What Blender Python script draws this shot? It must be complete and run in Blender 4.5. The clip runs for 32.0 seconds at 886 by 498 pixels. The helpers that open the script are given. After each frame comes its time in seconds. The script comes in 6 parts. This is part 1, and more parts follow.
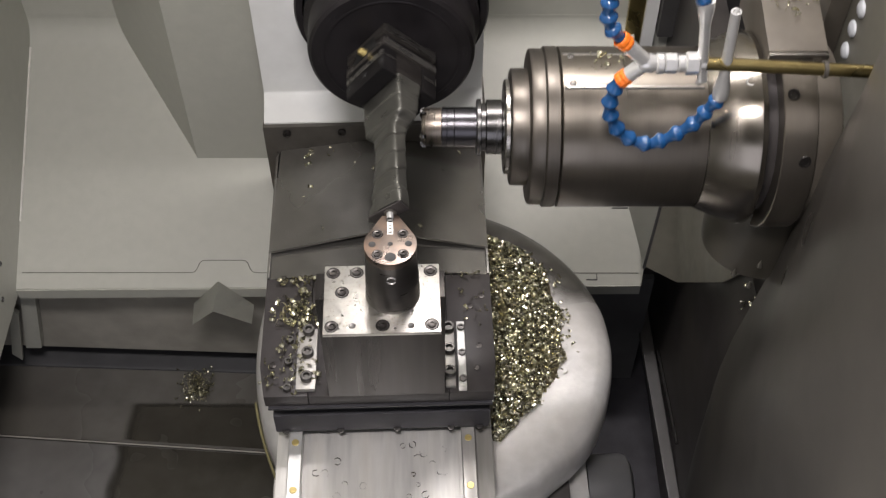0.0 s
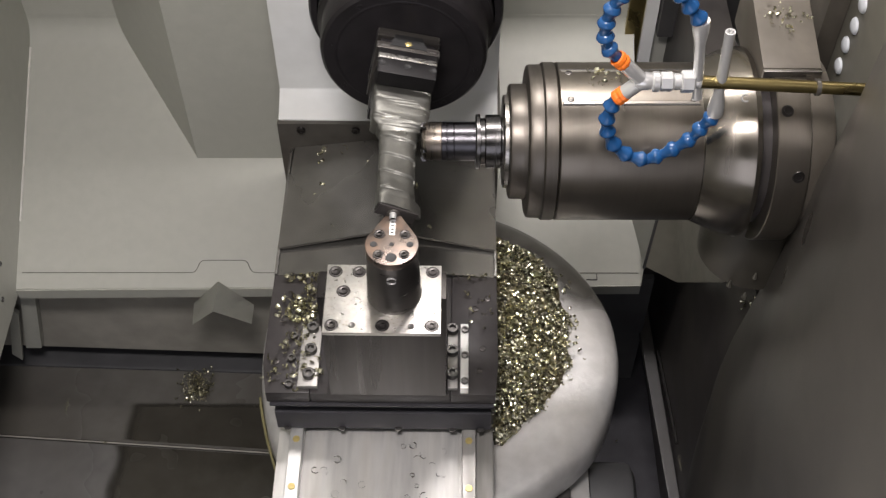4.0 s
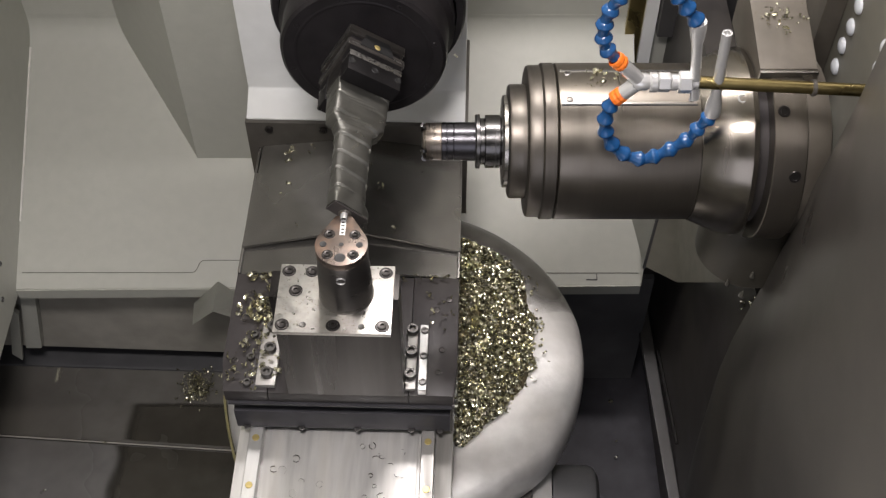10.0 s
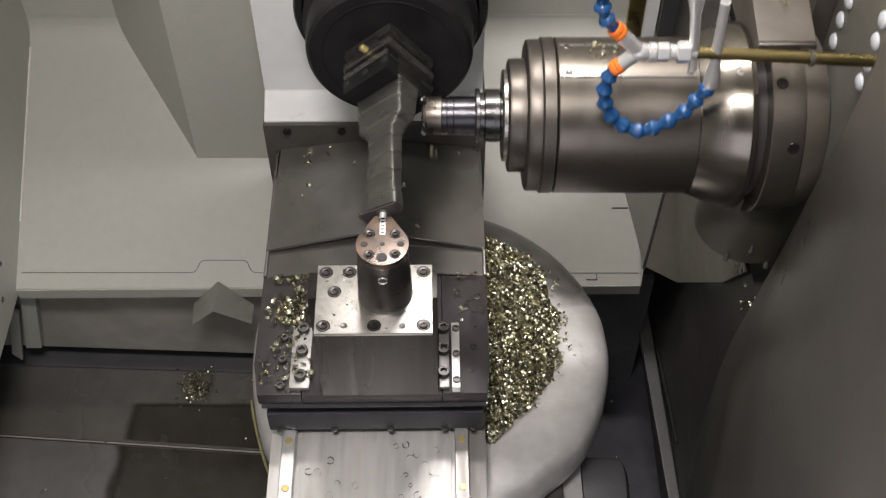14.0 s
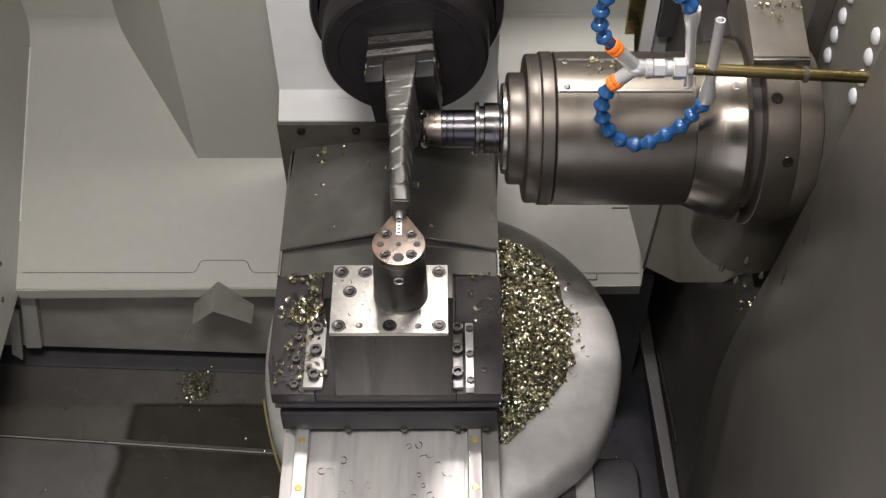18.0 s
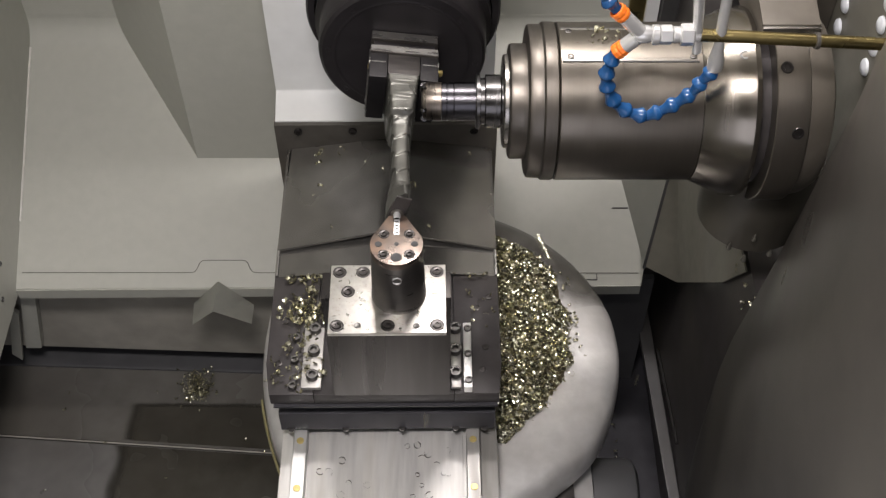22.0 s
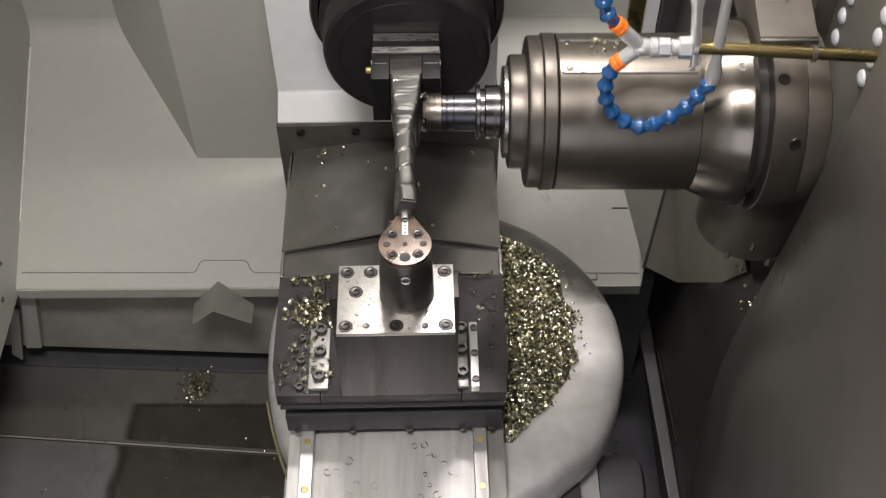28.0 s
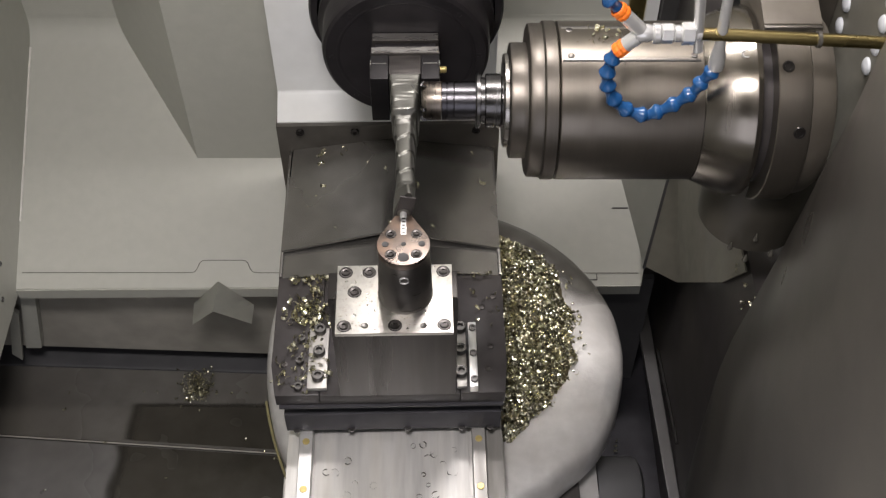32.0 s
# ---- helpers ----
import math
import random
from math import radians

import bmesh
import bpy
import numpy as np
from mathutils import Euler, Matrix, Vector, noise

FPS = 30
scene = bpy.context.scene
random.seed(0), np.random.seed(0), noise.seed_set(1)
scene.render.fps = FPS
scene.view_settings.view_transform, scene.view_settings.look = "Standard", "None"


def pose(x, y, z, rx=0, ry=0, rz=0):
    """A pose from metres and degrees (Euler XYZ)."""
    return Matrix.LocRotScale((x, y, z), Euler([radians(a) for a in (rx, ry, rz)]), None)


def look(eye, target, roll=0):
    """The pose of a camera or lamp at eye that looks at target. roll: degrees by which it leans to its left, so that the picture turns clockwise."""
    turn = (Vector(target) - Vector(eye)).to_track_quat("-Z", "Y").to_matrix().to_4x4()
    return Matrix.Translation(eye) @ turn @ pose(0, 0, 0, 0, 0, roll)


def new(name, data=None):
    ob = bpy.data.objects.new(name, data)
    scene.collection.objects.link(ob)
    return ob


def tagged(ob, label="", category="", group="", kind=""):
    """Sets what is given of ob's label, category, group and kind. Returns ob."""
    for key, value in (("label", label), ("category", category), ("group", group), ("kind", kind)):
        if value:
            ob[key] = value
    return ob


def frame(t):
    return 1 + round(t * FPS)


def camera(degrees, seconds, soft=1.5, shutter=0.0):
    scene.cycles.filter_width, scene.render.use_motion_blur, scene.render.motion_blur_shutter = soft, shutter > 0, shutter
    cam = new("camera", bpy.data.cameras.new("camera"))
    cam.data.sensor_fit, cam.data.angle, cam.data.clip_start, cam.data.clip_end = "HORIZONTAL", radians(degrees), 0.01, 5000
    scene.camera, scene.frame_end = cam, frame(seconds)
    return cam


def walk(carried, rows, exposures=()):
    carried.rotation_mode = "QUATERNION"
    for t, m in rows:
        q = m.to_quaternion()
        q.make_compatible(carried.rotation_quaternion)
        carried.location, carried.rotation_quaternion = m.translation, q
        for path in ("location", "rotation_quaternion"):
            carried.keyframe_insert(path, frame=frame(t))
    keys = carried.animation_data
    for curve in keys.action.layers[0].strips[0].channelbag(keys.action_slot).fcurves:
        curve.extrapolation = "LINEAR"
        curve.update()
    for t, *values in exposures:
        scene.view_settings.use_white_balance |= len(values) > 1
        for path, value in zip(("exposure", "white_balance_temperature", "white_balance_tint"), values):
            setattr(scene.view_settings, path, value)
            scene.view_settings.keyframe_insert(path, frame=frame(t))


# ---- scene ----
# ---- camera ----
cam = camera(42.15, 32.0, soft=1.3, shutter=0.4)
EYE, TILT = 2.0, -51.88
walk(cam, [(0.0, pose(0, 0, EYE, 90 + TILT, 0, 0)), (32.0, pose(0, 0, EYE, 90 + TILT, 0, 0))])

# ---- world and lamps ----
world = bpy.data.worlds.new("world")
scene.world = world
world.use_nodes = True
world.node_tree.nodes["Background"].inputs[0].default_value = (0.9, 0.95, 1.0, 1)
world.node_tree.nodes["Background"].inputs[1].default_value = 0.08
scene.view_settings.exposure = 0.0


def area_lamp(name, at, to, size_x, size_y, watts, colour):
    lamp = bpy.data.lights.new(name, "AREA")
    lamp.shape, lamp.size, lamp.size_y, lamp.energy, lamp.color = "RECTANGLE", size_x, size_y, watts, colour
    ob = new(name, lamp)
    ob.matrix_world = look(at, to)
    return ob


LAMP_COLOUR = (1.0, 0.935, 0.935)
area_lamp("work_lamp_light", (-0.14, 0.24, 2.36), (0.0, 0.70, 0.8), 0.36, 0.18, 16.8, LAMP_COLOUR)
area_lamp("back_lamp_light", (0.09, 1.26, 2.36), (0.09, 1.12, 0.7), 0.46, 0.12, 14.0, LAMP_COLOUR)
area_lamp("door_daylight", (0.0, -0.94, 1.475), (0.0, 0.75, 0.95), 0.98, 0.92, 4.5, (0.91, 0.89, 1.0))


# ---- materials ----
def material(name, colour, rough=0.5, metal=0.0, scale=30.0, vary=0.15, bump=0.0, bump_scale=120.0, stretch=(1, 1, 1),
             rough_vary=0.1, second=None, second_amount=0.35, second_scale=6.0, coat=0.0, island=0.0, rand=0.0):
    m = bpy.data.materials.new(name)
    m.use_nodes = True
    nt = m.node_tree
    bsdf = nt.nodes["Principled BSDF"]
    co = nt.nodes.new("ShaderNodeTexCoord")
    mp = nt.nodes.new("ShaderNodeMapping")
    mp.inputs["Scale"].default_value = stretch
    nt.links.new(co.outputs["Object"], mp.inputs["Vector"])

    def noise_node(sc, detail=6.0):
        n = nt.nodes.new("ShaderNodeTexNoise")
        n.inputs["Scale"].default_value = sc
        n.inputs["Detail"].default_value = detail
        nt.links.new(mp.outputs["Vector"], n.inputs["Vector"])
        return n

    def ramp(src, lo, hi, a, b):
        r = nt.nodes.new("ShaderNodeMapRange")
        r.inputs["From Min"].default_value, r.inputs["From Max"].default_value = lo, hi
        r.inputs["To Min"].default_value, r.inputs["To Max"].default_value = a, b
        nt.links.new(src, r.inputs["Value"])
        return r.outputs["Result"]

    fine = noise_node(scale)
    coarse = noise_node(second_scale, 3.0)
    dark = [c * (1 - vary) for c in colour]
    light = [min(1, c * (1 + vary)) for c in colour]
    mix = nt.nodes.new("ShaderNodeMix")
    mix.data_type = "RGBA"
    mix.inputs[6].default_value, mix.inputs[7].default_value = (*dark, 1), (*light, 1)
    nt.links.new(ramp(fine.outputs["Fac"], 0.3, 0.7, 0, 1), mix.inputs[0])
    out = mix.outputs[2]
    if second:
        mix2 = nt.nodes.new("ShaderNodeMix")
        mix2.data_type = "RGBA"
        mix2.inputs[7].default_value = (*second, 1)
        nt.links.new(out, mix2.inputs[6])
        nt.links.new(ramp(coarse.outputs["Fac"], 0.45, 0.72, 0, second_amount), mix2.inputs[0])
        out = mix2.outputs[2]
    if island or rand:
        src = nt.nodes.new("ShaderNodeNewGeometry").outputs["Random Per Island"] if island else nt.nodes.new("ShaderNodeObjectInfo").outputs["Random"]
        amount = island or rand
        hsv = nt.nodes.new("ShaderNodeHueSaturation")
        nt.links.new(out, hsv.inputs["Color"])
        nt.links.new(ramp(src, 0, 1, 1 - amount, 1 + amount), hsv.inputs["Value"])
        out = hsv.outputs["Color"]
    nt.links.new(out, bsdf.inputs["Base Color"])
    nt.links.new(ramp(coarse.outputs["Fac"], 0.3, 0.7, max(0.02, rough - rough_vary), min(1, rough + rough_vary)), bsdf.inputs["Roughness"])
    bsdf.inputs["Metallic"].default_value = metal
    bsdf.inputs["Coat Weight"].default_value = coat
    bsdf.inputs["Coat Roughness"].default_value = 0.15
    if bump:
        b = nt.nodes.new("ShaderNodeBump")
        b.inputs["Strength"].default_value = bump
        b.inputs["Distance"].default_value = 0.001
        nt.links.new(noise_node(bump_scale, 4.0).outputs["Fac"], b.inputs["Height"])
        nt.links.new(b.outputs["Normal"], bsdf.inputs["Normal"])
    return m


GREY_PAINT = material("grey_paint", (0.425, 0.427, 0.376), 0.45, scale=60, vary=0.03, bump=0.08, bump_scale=400, second=(0.37, 0.368, 0.32), second_amount=0.4, second_scale=3)
WHITE_PAINT = material("white_paint", (0.69, 0.70, 0.69), 0.4, scale=50, vary=0.03, bump=0.05, bump_scale=400, second=(0.58, 0.57, 0.52), second_amount=0.3, second_scale=9)
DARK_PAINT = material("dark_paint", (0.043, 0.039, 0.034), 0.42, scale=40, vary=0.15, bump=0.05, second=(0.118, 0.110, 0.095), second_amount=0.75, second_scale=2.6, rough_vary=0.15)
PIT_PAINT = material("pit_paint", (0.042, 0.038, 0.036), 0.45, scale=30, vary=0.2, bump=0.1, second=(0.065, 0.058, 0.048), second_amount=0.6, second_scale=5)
TROUGH = material("oiled_sheet", (0.128, 0.122, 0.110), 0.27, 0.0, scale=30, vary=0.12, bump=0.05, second=(0.080, 0.073, 0.060), second_amount=0.9, second_scale=4.5, rough_vary=0.15)
STEP_SHEET = material("step_sheet", (0.150, 0.146, 0.138), 0.30, 0.0, scale=30, vary=0.12, bump=0.05, second=(0.105, 0.099, 0.088), second_amount=0.8, second_scale=4.5, rough_vary=0.12)
TROUGH_WALL = material("trough_wall_paint", (0.36, 0.344, 0.30), 0.42, scale=30, vary=0.1, bump=0.05, second=(0.20, 0.19, 0.16), second_amount=0.6, second_scale=5)
STRIP_PAINT = material("strip_paint", (0.058, 0.057, 0.056), 0.42, scale=30, vary=0.15, bump=0.05, second=(0.055, 0.052, 0.048), second_amount=0.6, second_scale=9)
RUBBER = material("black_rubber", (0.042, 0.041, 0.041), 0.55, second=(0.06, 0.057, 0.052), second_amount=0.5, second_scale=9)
STEEL = material("machined_steel", (0.36, 0.345, 0.32), 0.30, 1.0, scale=40, vary=0.10, bump=0.05, bump_scale=300, stretch=(1, 8, 8), second=(0.24, 0.22, 0.19), second_amount=0.5, second_scale=12)
SPINDLE_STEEL = material("turned_steel", (0.180, 0.162, 0.137), 0.33, 0.92, scale=25, vary=0.03, bump=0.03, bump_scale=260, stretch=(14, 1, 1), second=(0.145, 0.128, 0.106), second_amount=0.35, second_scale=3, rough_vary=0.07)
GROUND_STEEL = material("ground_steel", (0.40, 0.39, 0.365), 0.34, 1.0, scale=160, vary=0.09, bump=0.14, bump_scale=240, second=(0.36, 0.335, 0.28), second_amount=0.35, second_scale=140, rough_vary=0.08)
RAIL_STEEL = material("rail_steel", (0.72, 0.72, 0.70), 0.38, 0.85, scale=20, vary=0.06, stretch=(8, 1, 1))
SLIDE_STEEL = material("slide_steel", (0.74, 0.73, 0.705), 0.50, 0.75, scale=14, vary=0.12, bump=0.05, bump_scale=200, stretch=(10, 1, 1), second=(0.50, 0.47, 0.41), second_amount=0.4, second_scale=5)
DARK_STEEL = material("oxide_steel", (0.12, 0.112, 0.10), 0.38, 0.6, scale=30, vary=0.2, bump=0.06, second=(0.16, 0.14, 0.11), second_amount=0.5, second_scale=10)
COVER_STEEL = material("way_cover_steel", (0.205, 0.198, 0.184), 0.25, 0.8, scale=35, vary=0.14, bump=0.05, second=(0.26, 0.25, 0.228), second_amount=0.5, second_scale=7, rough_vary=0.07)
BLACK_STEEL = material("black_steel", (0.043, 0.039, 0.039), 0.40, 0.1, scale=35, vary=0.25, bump=0.1, second=(0.045, 0.040, 0.034), second_amount=0.5, second_scale=9)
BLOCK_STEEL = material("block_steel", (0.037, 0.034, 0.0325), 0.30, 0.8, scale=20, vary=0.18, bump=0.05, stretch=(5, 1, 0.3), second=(0.043, 0.039, 0.034), second_amount=0.5, second_scale=9)
COPPER_STEEL = material("worn_plate", (0.13, 0.105, 0.09), 0.33, 0.8, scale=60, vary=0.2, bump=0.08, second=(0.24, 0.15, 0.10), second_amount=0.7, second_scale=40)
BOLT_STEEL = material("bolt_steel", (0.13, 0.125, 0.12), 0.3, 0.85, scale=80, vary=0.2)
# near-black laid flat on faces to paint the shade in holes and slots
SOCKET = material("socket_dark", (0.012, 0.012, 0.012), 0.5)
TOOL_STEEL = material("tool_steel", (0.072, 0.070, 0.076), 0.28, 1.0, scale=60, vary=0.15, rough_vary=0.08)
CHIP = material("chip_metal", (0.66, 0.64, 0.49), 0.22, 0.95, scale=200, vary=0.2, island=0.4, second=(0.50, 0.45, 0.23), second_amount=0.5, second_scale=60)
BLADE = material("milled_blade", (0.118, 0.117, 0.105), 0.38, 0.74, scale=60, vary=0.14, bump=0.15, bump_scale=350, second=(0.155, 0.153, 0.137), second_amount=0.45, second_scale=45, rough_vary=0.12)
DISC_PAINT = material("cast_disc", (0.53, 0.525, 0.51), 0.38, 0.3, scale=45, vary=0.12, bump=0.2, bump_scale=180, second=(0.36, 0.34, 0.31), second_amount=0.55, second_scale=11)
BLUE = material("blue_plastic", (0.011, 0.072, 0.21), 0.28, scale=60, vary=0.15, coat=0.3)
ORANGE = material("orange_plastic", (0.90, 0.20, 0.02), 0.35, scale=60, vary=0.1)
BRASS = material("oily_brass", (0.38, 0.305, 0.135), 0.30, 1.0, scale=40, vary=0.15, second=(0.25, 0.20, 0.09), second_amount=0.5, second_scale=20)
CAP_BRASS = material("brass_cap", (0.62, 0.50, 0.20), 0.40, 0.8, scale=200, vary=0.15)
NICKEL = material("nickel", (0.76, 0.76, 0.75), 0.24, 0.65, scale=60, vary=0.07)
WHITE_PLASTIC = material("white_plastic", (0.55, 0.57, 0.59), 0.45, scale=60, vary=0.05)
CARRIAGE_STEEL = material("carriage_steel", (0.132, 0.117, 0.096), 0.50, 0.3, scale=30, vary=0.2, bump=0.06, second=(0.08, 0.07, 0.054), second_amount=0.65, second_scale=8)
HOLDER_STEEL = material("holder_steel", (0.105, 0.102, 0.101), 0.25, 1.0, scale=50, vary=0.12, stretch=(10, 1, 1), rough_vary=0.08)
RAW_STEEL = material("raw_bar_steel", (0.080, 0.073, 0.067), 0.40, 0.7, scale=40, vary=0.15, bump=0.08, stretch=(1, 8, 1), second=(0.17, 0.158, 0.14), second_amount=0.4, second_scale=20)
JOINT = material("open_joint", (0.13, 0.125, 0.11), 0.6, scale=60, vary=0.1)
SEALANT = material("pale_sealant", (0.62, 0.61, 0.56), 0.5, scale=80, vary=0.1)
OLIVE_PAINT = material("olive_panel_paint", (0.165, 0.157, 0.128), 0.42, scale=40, vary=0.12, bump=0.05, second=(0.13, 0.12, 0.095), second_amount=0.5, second_scale=5)
CHUCK_BLACK = material("blued_chuck_steel", (0.0205, 0.0185, 0.0200), 0.38, 0.35, scale=40, vary=0.25, bump=0.08, second=(0.018, 0.016, 0.016), second_amount=0.5, second_scale=12)
# chip metal made dark for the dark reflections in the slide's chips
DARK_CHIP = material("dark_chip_metal", (0.10, 0.09, 0.075), 0.35, 0.8, scale=200, vary=0.3, island=0.5)
ROOT_STEEL = material("unmilled_root_steel", (0.040, 0.036, 0.034), 0.40, 0.7, scale=40, vary=0.15, bump=0.08, stretch=(1, 8, 1), second=(0.08, 0.072, 0.064), second_amount=0.4, second_scale=20)
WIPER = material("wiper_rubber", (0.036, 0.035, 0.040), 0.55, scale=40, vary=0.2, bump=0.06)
POST_STEEL = material("post_steel", (0.140, 0.132, 0.127), 0.30, 0.92, scale=60, vary=0.03, stretch=(1, 1, 8), second=(0.115, 0.105, 0.099), second_amount=0.2, second_scale=10, rough_vary=0.05)
OIL = material("coolant_film", (0.10, 0.095, 0.08), 0.08, 0.4, scale=60, vary=0.1, coat=0.6)
DRUM_PAINT = material("drum_paint", (0.042, 0.038, 0.030), 0.4, scale=30, vary=0.15, bump=0.05, second=(0.075, 0.067, 0.05), second_amount=0.5, second_scale=9)
NOSE_STEEL = material("nose_steel", (0.122, 0.110, 0.095), 0.41, 0.92, scale=25, vary=0.05, bump=0.03, bump_scale=260, stretch=(14, 1, 1), second=(0.080, 0.071, 0.060), second_amount=0.5, second_scale=8, rough_vary=0.08)
SLEEVE_STEEL = material("polished_sleeve_steel", (0.215, 0.196, 0.168), 0.22, 0.95, scale=25, vary=0.04, bump=0.02, bump_scale=260, stretch=(14, 1, 1), second=(0.17, 0.152, 0.128), second_amount=0.35, second_scale=5, rough_vary=0.06)
# darker rail steel: the right rail's dim reflection in its colour; also clamp strips
DULL_RAIL = material("dim_rail_steel", (0.38, 0.37, 0.35), 0.46, 0.7, scale=20, vary=0.08, stretch=(8, 1, 1), second=(0.30, 0.285, 0.255), second_amount=0.4, second_scale=8)
LEDGE_STEEL = material("ledge_steel", (0.27, 0.262, 0.245), 0.5, 0.5, scale=20, vary=0.1, bump=0.05, stretch=(8, 1, 1), second=(0.2, 0.19, 0.17), second_amount=0.5, second_scale=9)
JAW_STEEL = material("jaw_steel", (0.016, 0.0148, 0.0155), 0.45, 0.6, scale=40, vary=0.2, bump=0.08, second=(0.022, 0.020, 0.020), second_amount=0.5, second_scale=20)
CUTTER_STEEL = material("cutter_steel", (0.19, 0.168, 0.145), 0.33, 1.0, scale=60, vary=0.2, stretch=(12, 1, 1), second=(0.18, 0.14, 0.11), second_amount=0.6, second_scale=30)
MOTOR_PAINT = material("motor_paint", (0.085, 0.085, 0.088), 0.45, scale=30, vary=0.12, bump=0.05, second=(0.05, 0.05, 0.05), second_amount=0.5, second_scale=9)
EDGE_STEEL = material("ground_edge_steel", (0.40, 0.39, 0.365), 0.30, 0.95, scale=60, vary=0.08, bump=0.05, bump_scale=200, stretch=(1, 6, 6), second=(0.28, 0.265, 0.24), second_amount=0.4, second_scale=40)
# bolt steel darkened for the shade round sunk screws
SUNK_STEEL = material("sunk_screw_steel", (0.052, 0.048, 0.046), 0.30, 0.85, scale=80, vary=0.25)
DROP = material("coolant_drop", (0.75, 0.74, 0.68), 0.06, scale=60, vary=0.05)
DROP.node_tree.nodes["Principled BSDF"].inputs["Transmission Weight"].default_value = 1.0
DROP.node_tree.nodes["Principled BSDF"].inputs["IOR"].default_value = 1.36


def shade_film(name, top):
    """A dark film that paints the table's shade; it thins out along one side, and at its upper edge where top is above
    0.
    """
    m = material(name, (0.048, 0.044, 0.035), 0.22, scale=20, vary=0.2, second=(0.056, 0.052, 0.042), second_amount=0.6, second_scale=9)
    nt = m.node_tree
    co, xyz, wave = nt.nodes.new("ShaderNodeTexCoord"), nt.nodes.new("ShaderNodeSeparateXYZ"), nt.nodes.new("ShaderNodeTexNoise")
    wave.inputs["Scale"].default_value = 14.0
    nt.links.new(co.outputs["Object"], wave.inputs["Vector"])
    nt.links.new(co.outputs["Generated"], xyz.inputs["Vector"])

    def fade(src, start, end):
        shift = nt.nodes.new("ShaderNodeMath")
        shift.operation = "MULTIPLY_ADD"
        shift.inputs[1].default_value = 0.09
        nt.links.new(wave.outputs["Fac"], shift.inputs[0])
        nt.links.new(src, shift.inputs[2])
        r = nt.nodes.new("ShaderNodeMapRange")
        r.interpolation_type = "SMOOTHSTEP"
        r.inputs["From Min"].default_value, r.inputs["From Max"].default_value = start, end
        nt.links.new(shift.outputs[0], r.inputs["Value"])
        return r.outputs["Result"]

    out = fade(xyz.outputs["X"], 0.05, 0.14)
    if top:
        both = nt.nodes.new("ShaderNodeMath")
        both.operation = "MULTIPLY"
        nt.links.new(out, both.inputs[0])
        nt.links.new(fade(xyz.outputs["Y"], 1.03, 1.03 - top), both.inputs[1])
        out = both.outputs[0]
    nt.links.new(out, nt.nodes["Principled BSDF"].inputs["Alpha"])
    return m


def rim_tone():
    """A dark tone that deepens towards the table's rim and fades out along it."""
    m = material("rim_dark", (0.085, 0.081, 0.070), 0.36, scale=40, vary=0.2, second=(0.14, 0.135, 0.12), second_amount=0.6, second_scale=26)
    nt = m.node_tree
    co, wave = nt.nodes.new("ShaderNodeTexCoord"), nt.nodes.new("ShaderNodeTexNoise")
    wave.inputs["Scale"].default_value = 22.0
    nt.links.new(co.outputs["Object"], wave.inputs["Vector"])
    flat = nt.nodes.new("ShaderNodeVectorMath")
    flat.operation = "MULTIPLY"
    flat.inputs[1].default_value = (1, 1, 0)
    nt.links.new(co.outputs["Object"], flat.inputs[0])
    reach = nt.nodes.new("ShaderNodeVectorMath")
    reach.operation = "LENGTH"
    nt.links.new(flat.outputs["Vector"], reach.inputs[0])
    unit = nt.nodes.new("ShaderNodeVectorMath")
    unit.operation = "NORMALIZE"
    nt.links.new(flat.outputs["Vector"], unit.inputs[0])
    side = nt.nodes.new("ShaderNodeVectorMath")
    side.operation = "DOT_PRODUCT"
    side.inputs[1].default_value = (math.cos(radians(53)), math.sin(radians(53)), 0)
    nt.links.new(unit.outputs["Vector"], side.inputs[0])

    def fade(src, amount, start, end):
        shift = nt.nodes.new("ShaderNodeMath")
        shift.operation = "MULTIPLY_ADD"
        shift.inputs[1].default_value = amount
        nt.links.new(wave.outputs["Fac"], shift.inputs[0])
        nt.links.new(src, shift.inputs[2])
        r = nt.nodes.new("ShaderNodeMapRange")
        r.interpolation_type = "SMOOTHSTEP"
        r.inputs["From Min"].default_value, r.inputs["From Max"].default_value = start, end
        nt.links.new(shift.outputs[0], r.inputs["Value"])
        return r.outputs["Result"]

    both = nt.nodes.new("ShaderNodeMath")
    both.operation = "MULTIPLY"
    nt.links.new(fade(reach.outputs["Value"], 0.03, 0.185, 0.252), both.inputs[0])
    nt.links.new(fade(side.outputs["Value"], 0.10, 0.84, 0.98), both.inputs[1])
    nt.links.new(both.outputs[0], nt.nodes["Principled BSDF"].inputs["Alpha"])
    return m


RIM_DARK = rim_tone()
TROUGH_SHADE = shade_film("trough_shade_film", 0.12)
STEP_SHADE = shade_film("step_shade_film", 0.0)
STAIN = material("yellow_stain", (0.19, 0.17, 0.08), 0.4, 0.2, scale=30, vary=0.25)
for oily_black in (WIPER, CHUCK_BLACK, BLACK_STEEL):
    oily_black.node_tree.nodes["Principled BSDF"].inputs["Specular IOR Level"].default_value = 0.28
LAMP_GLOW = bpy.data.materials.new("lamp_glow")
LAMP_GLOW.use_nodes = True
LAMP_GLOW.node_tree.nodes["Principled BSDF"].inputs["Emission Color"].default_value = (1, 0.97, 0.9, 1)
LAMP_GLOW.node_tree.nodes["Principled BSDF"].inputs["Emission Strength"].default_value = 3.0


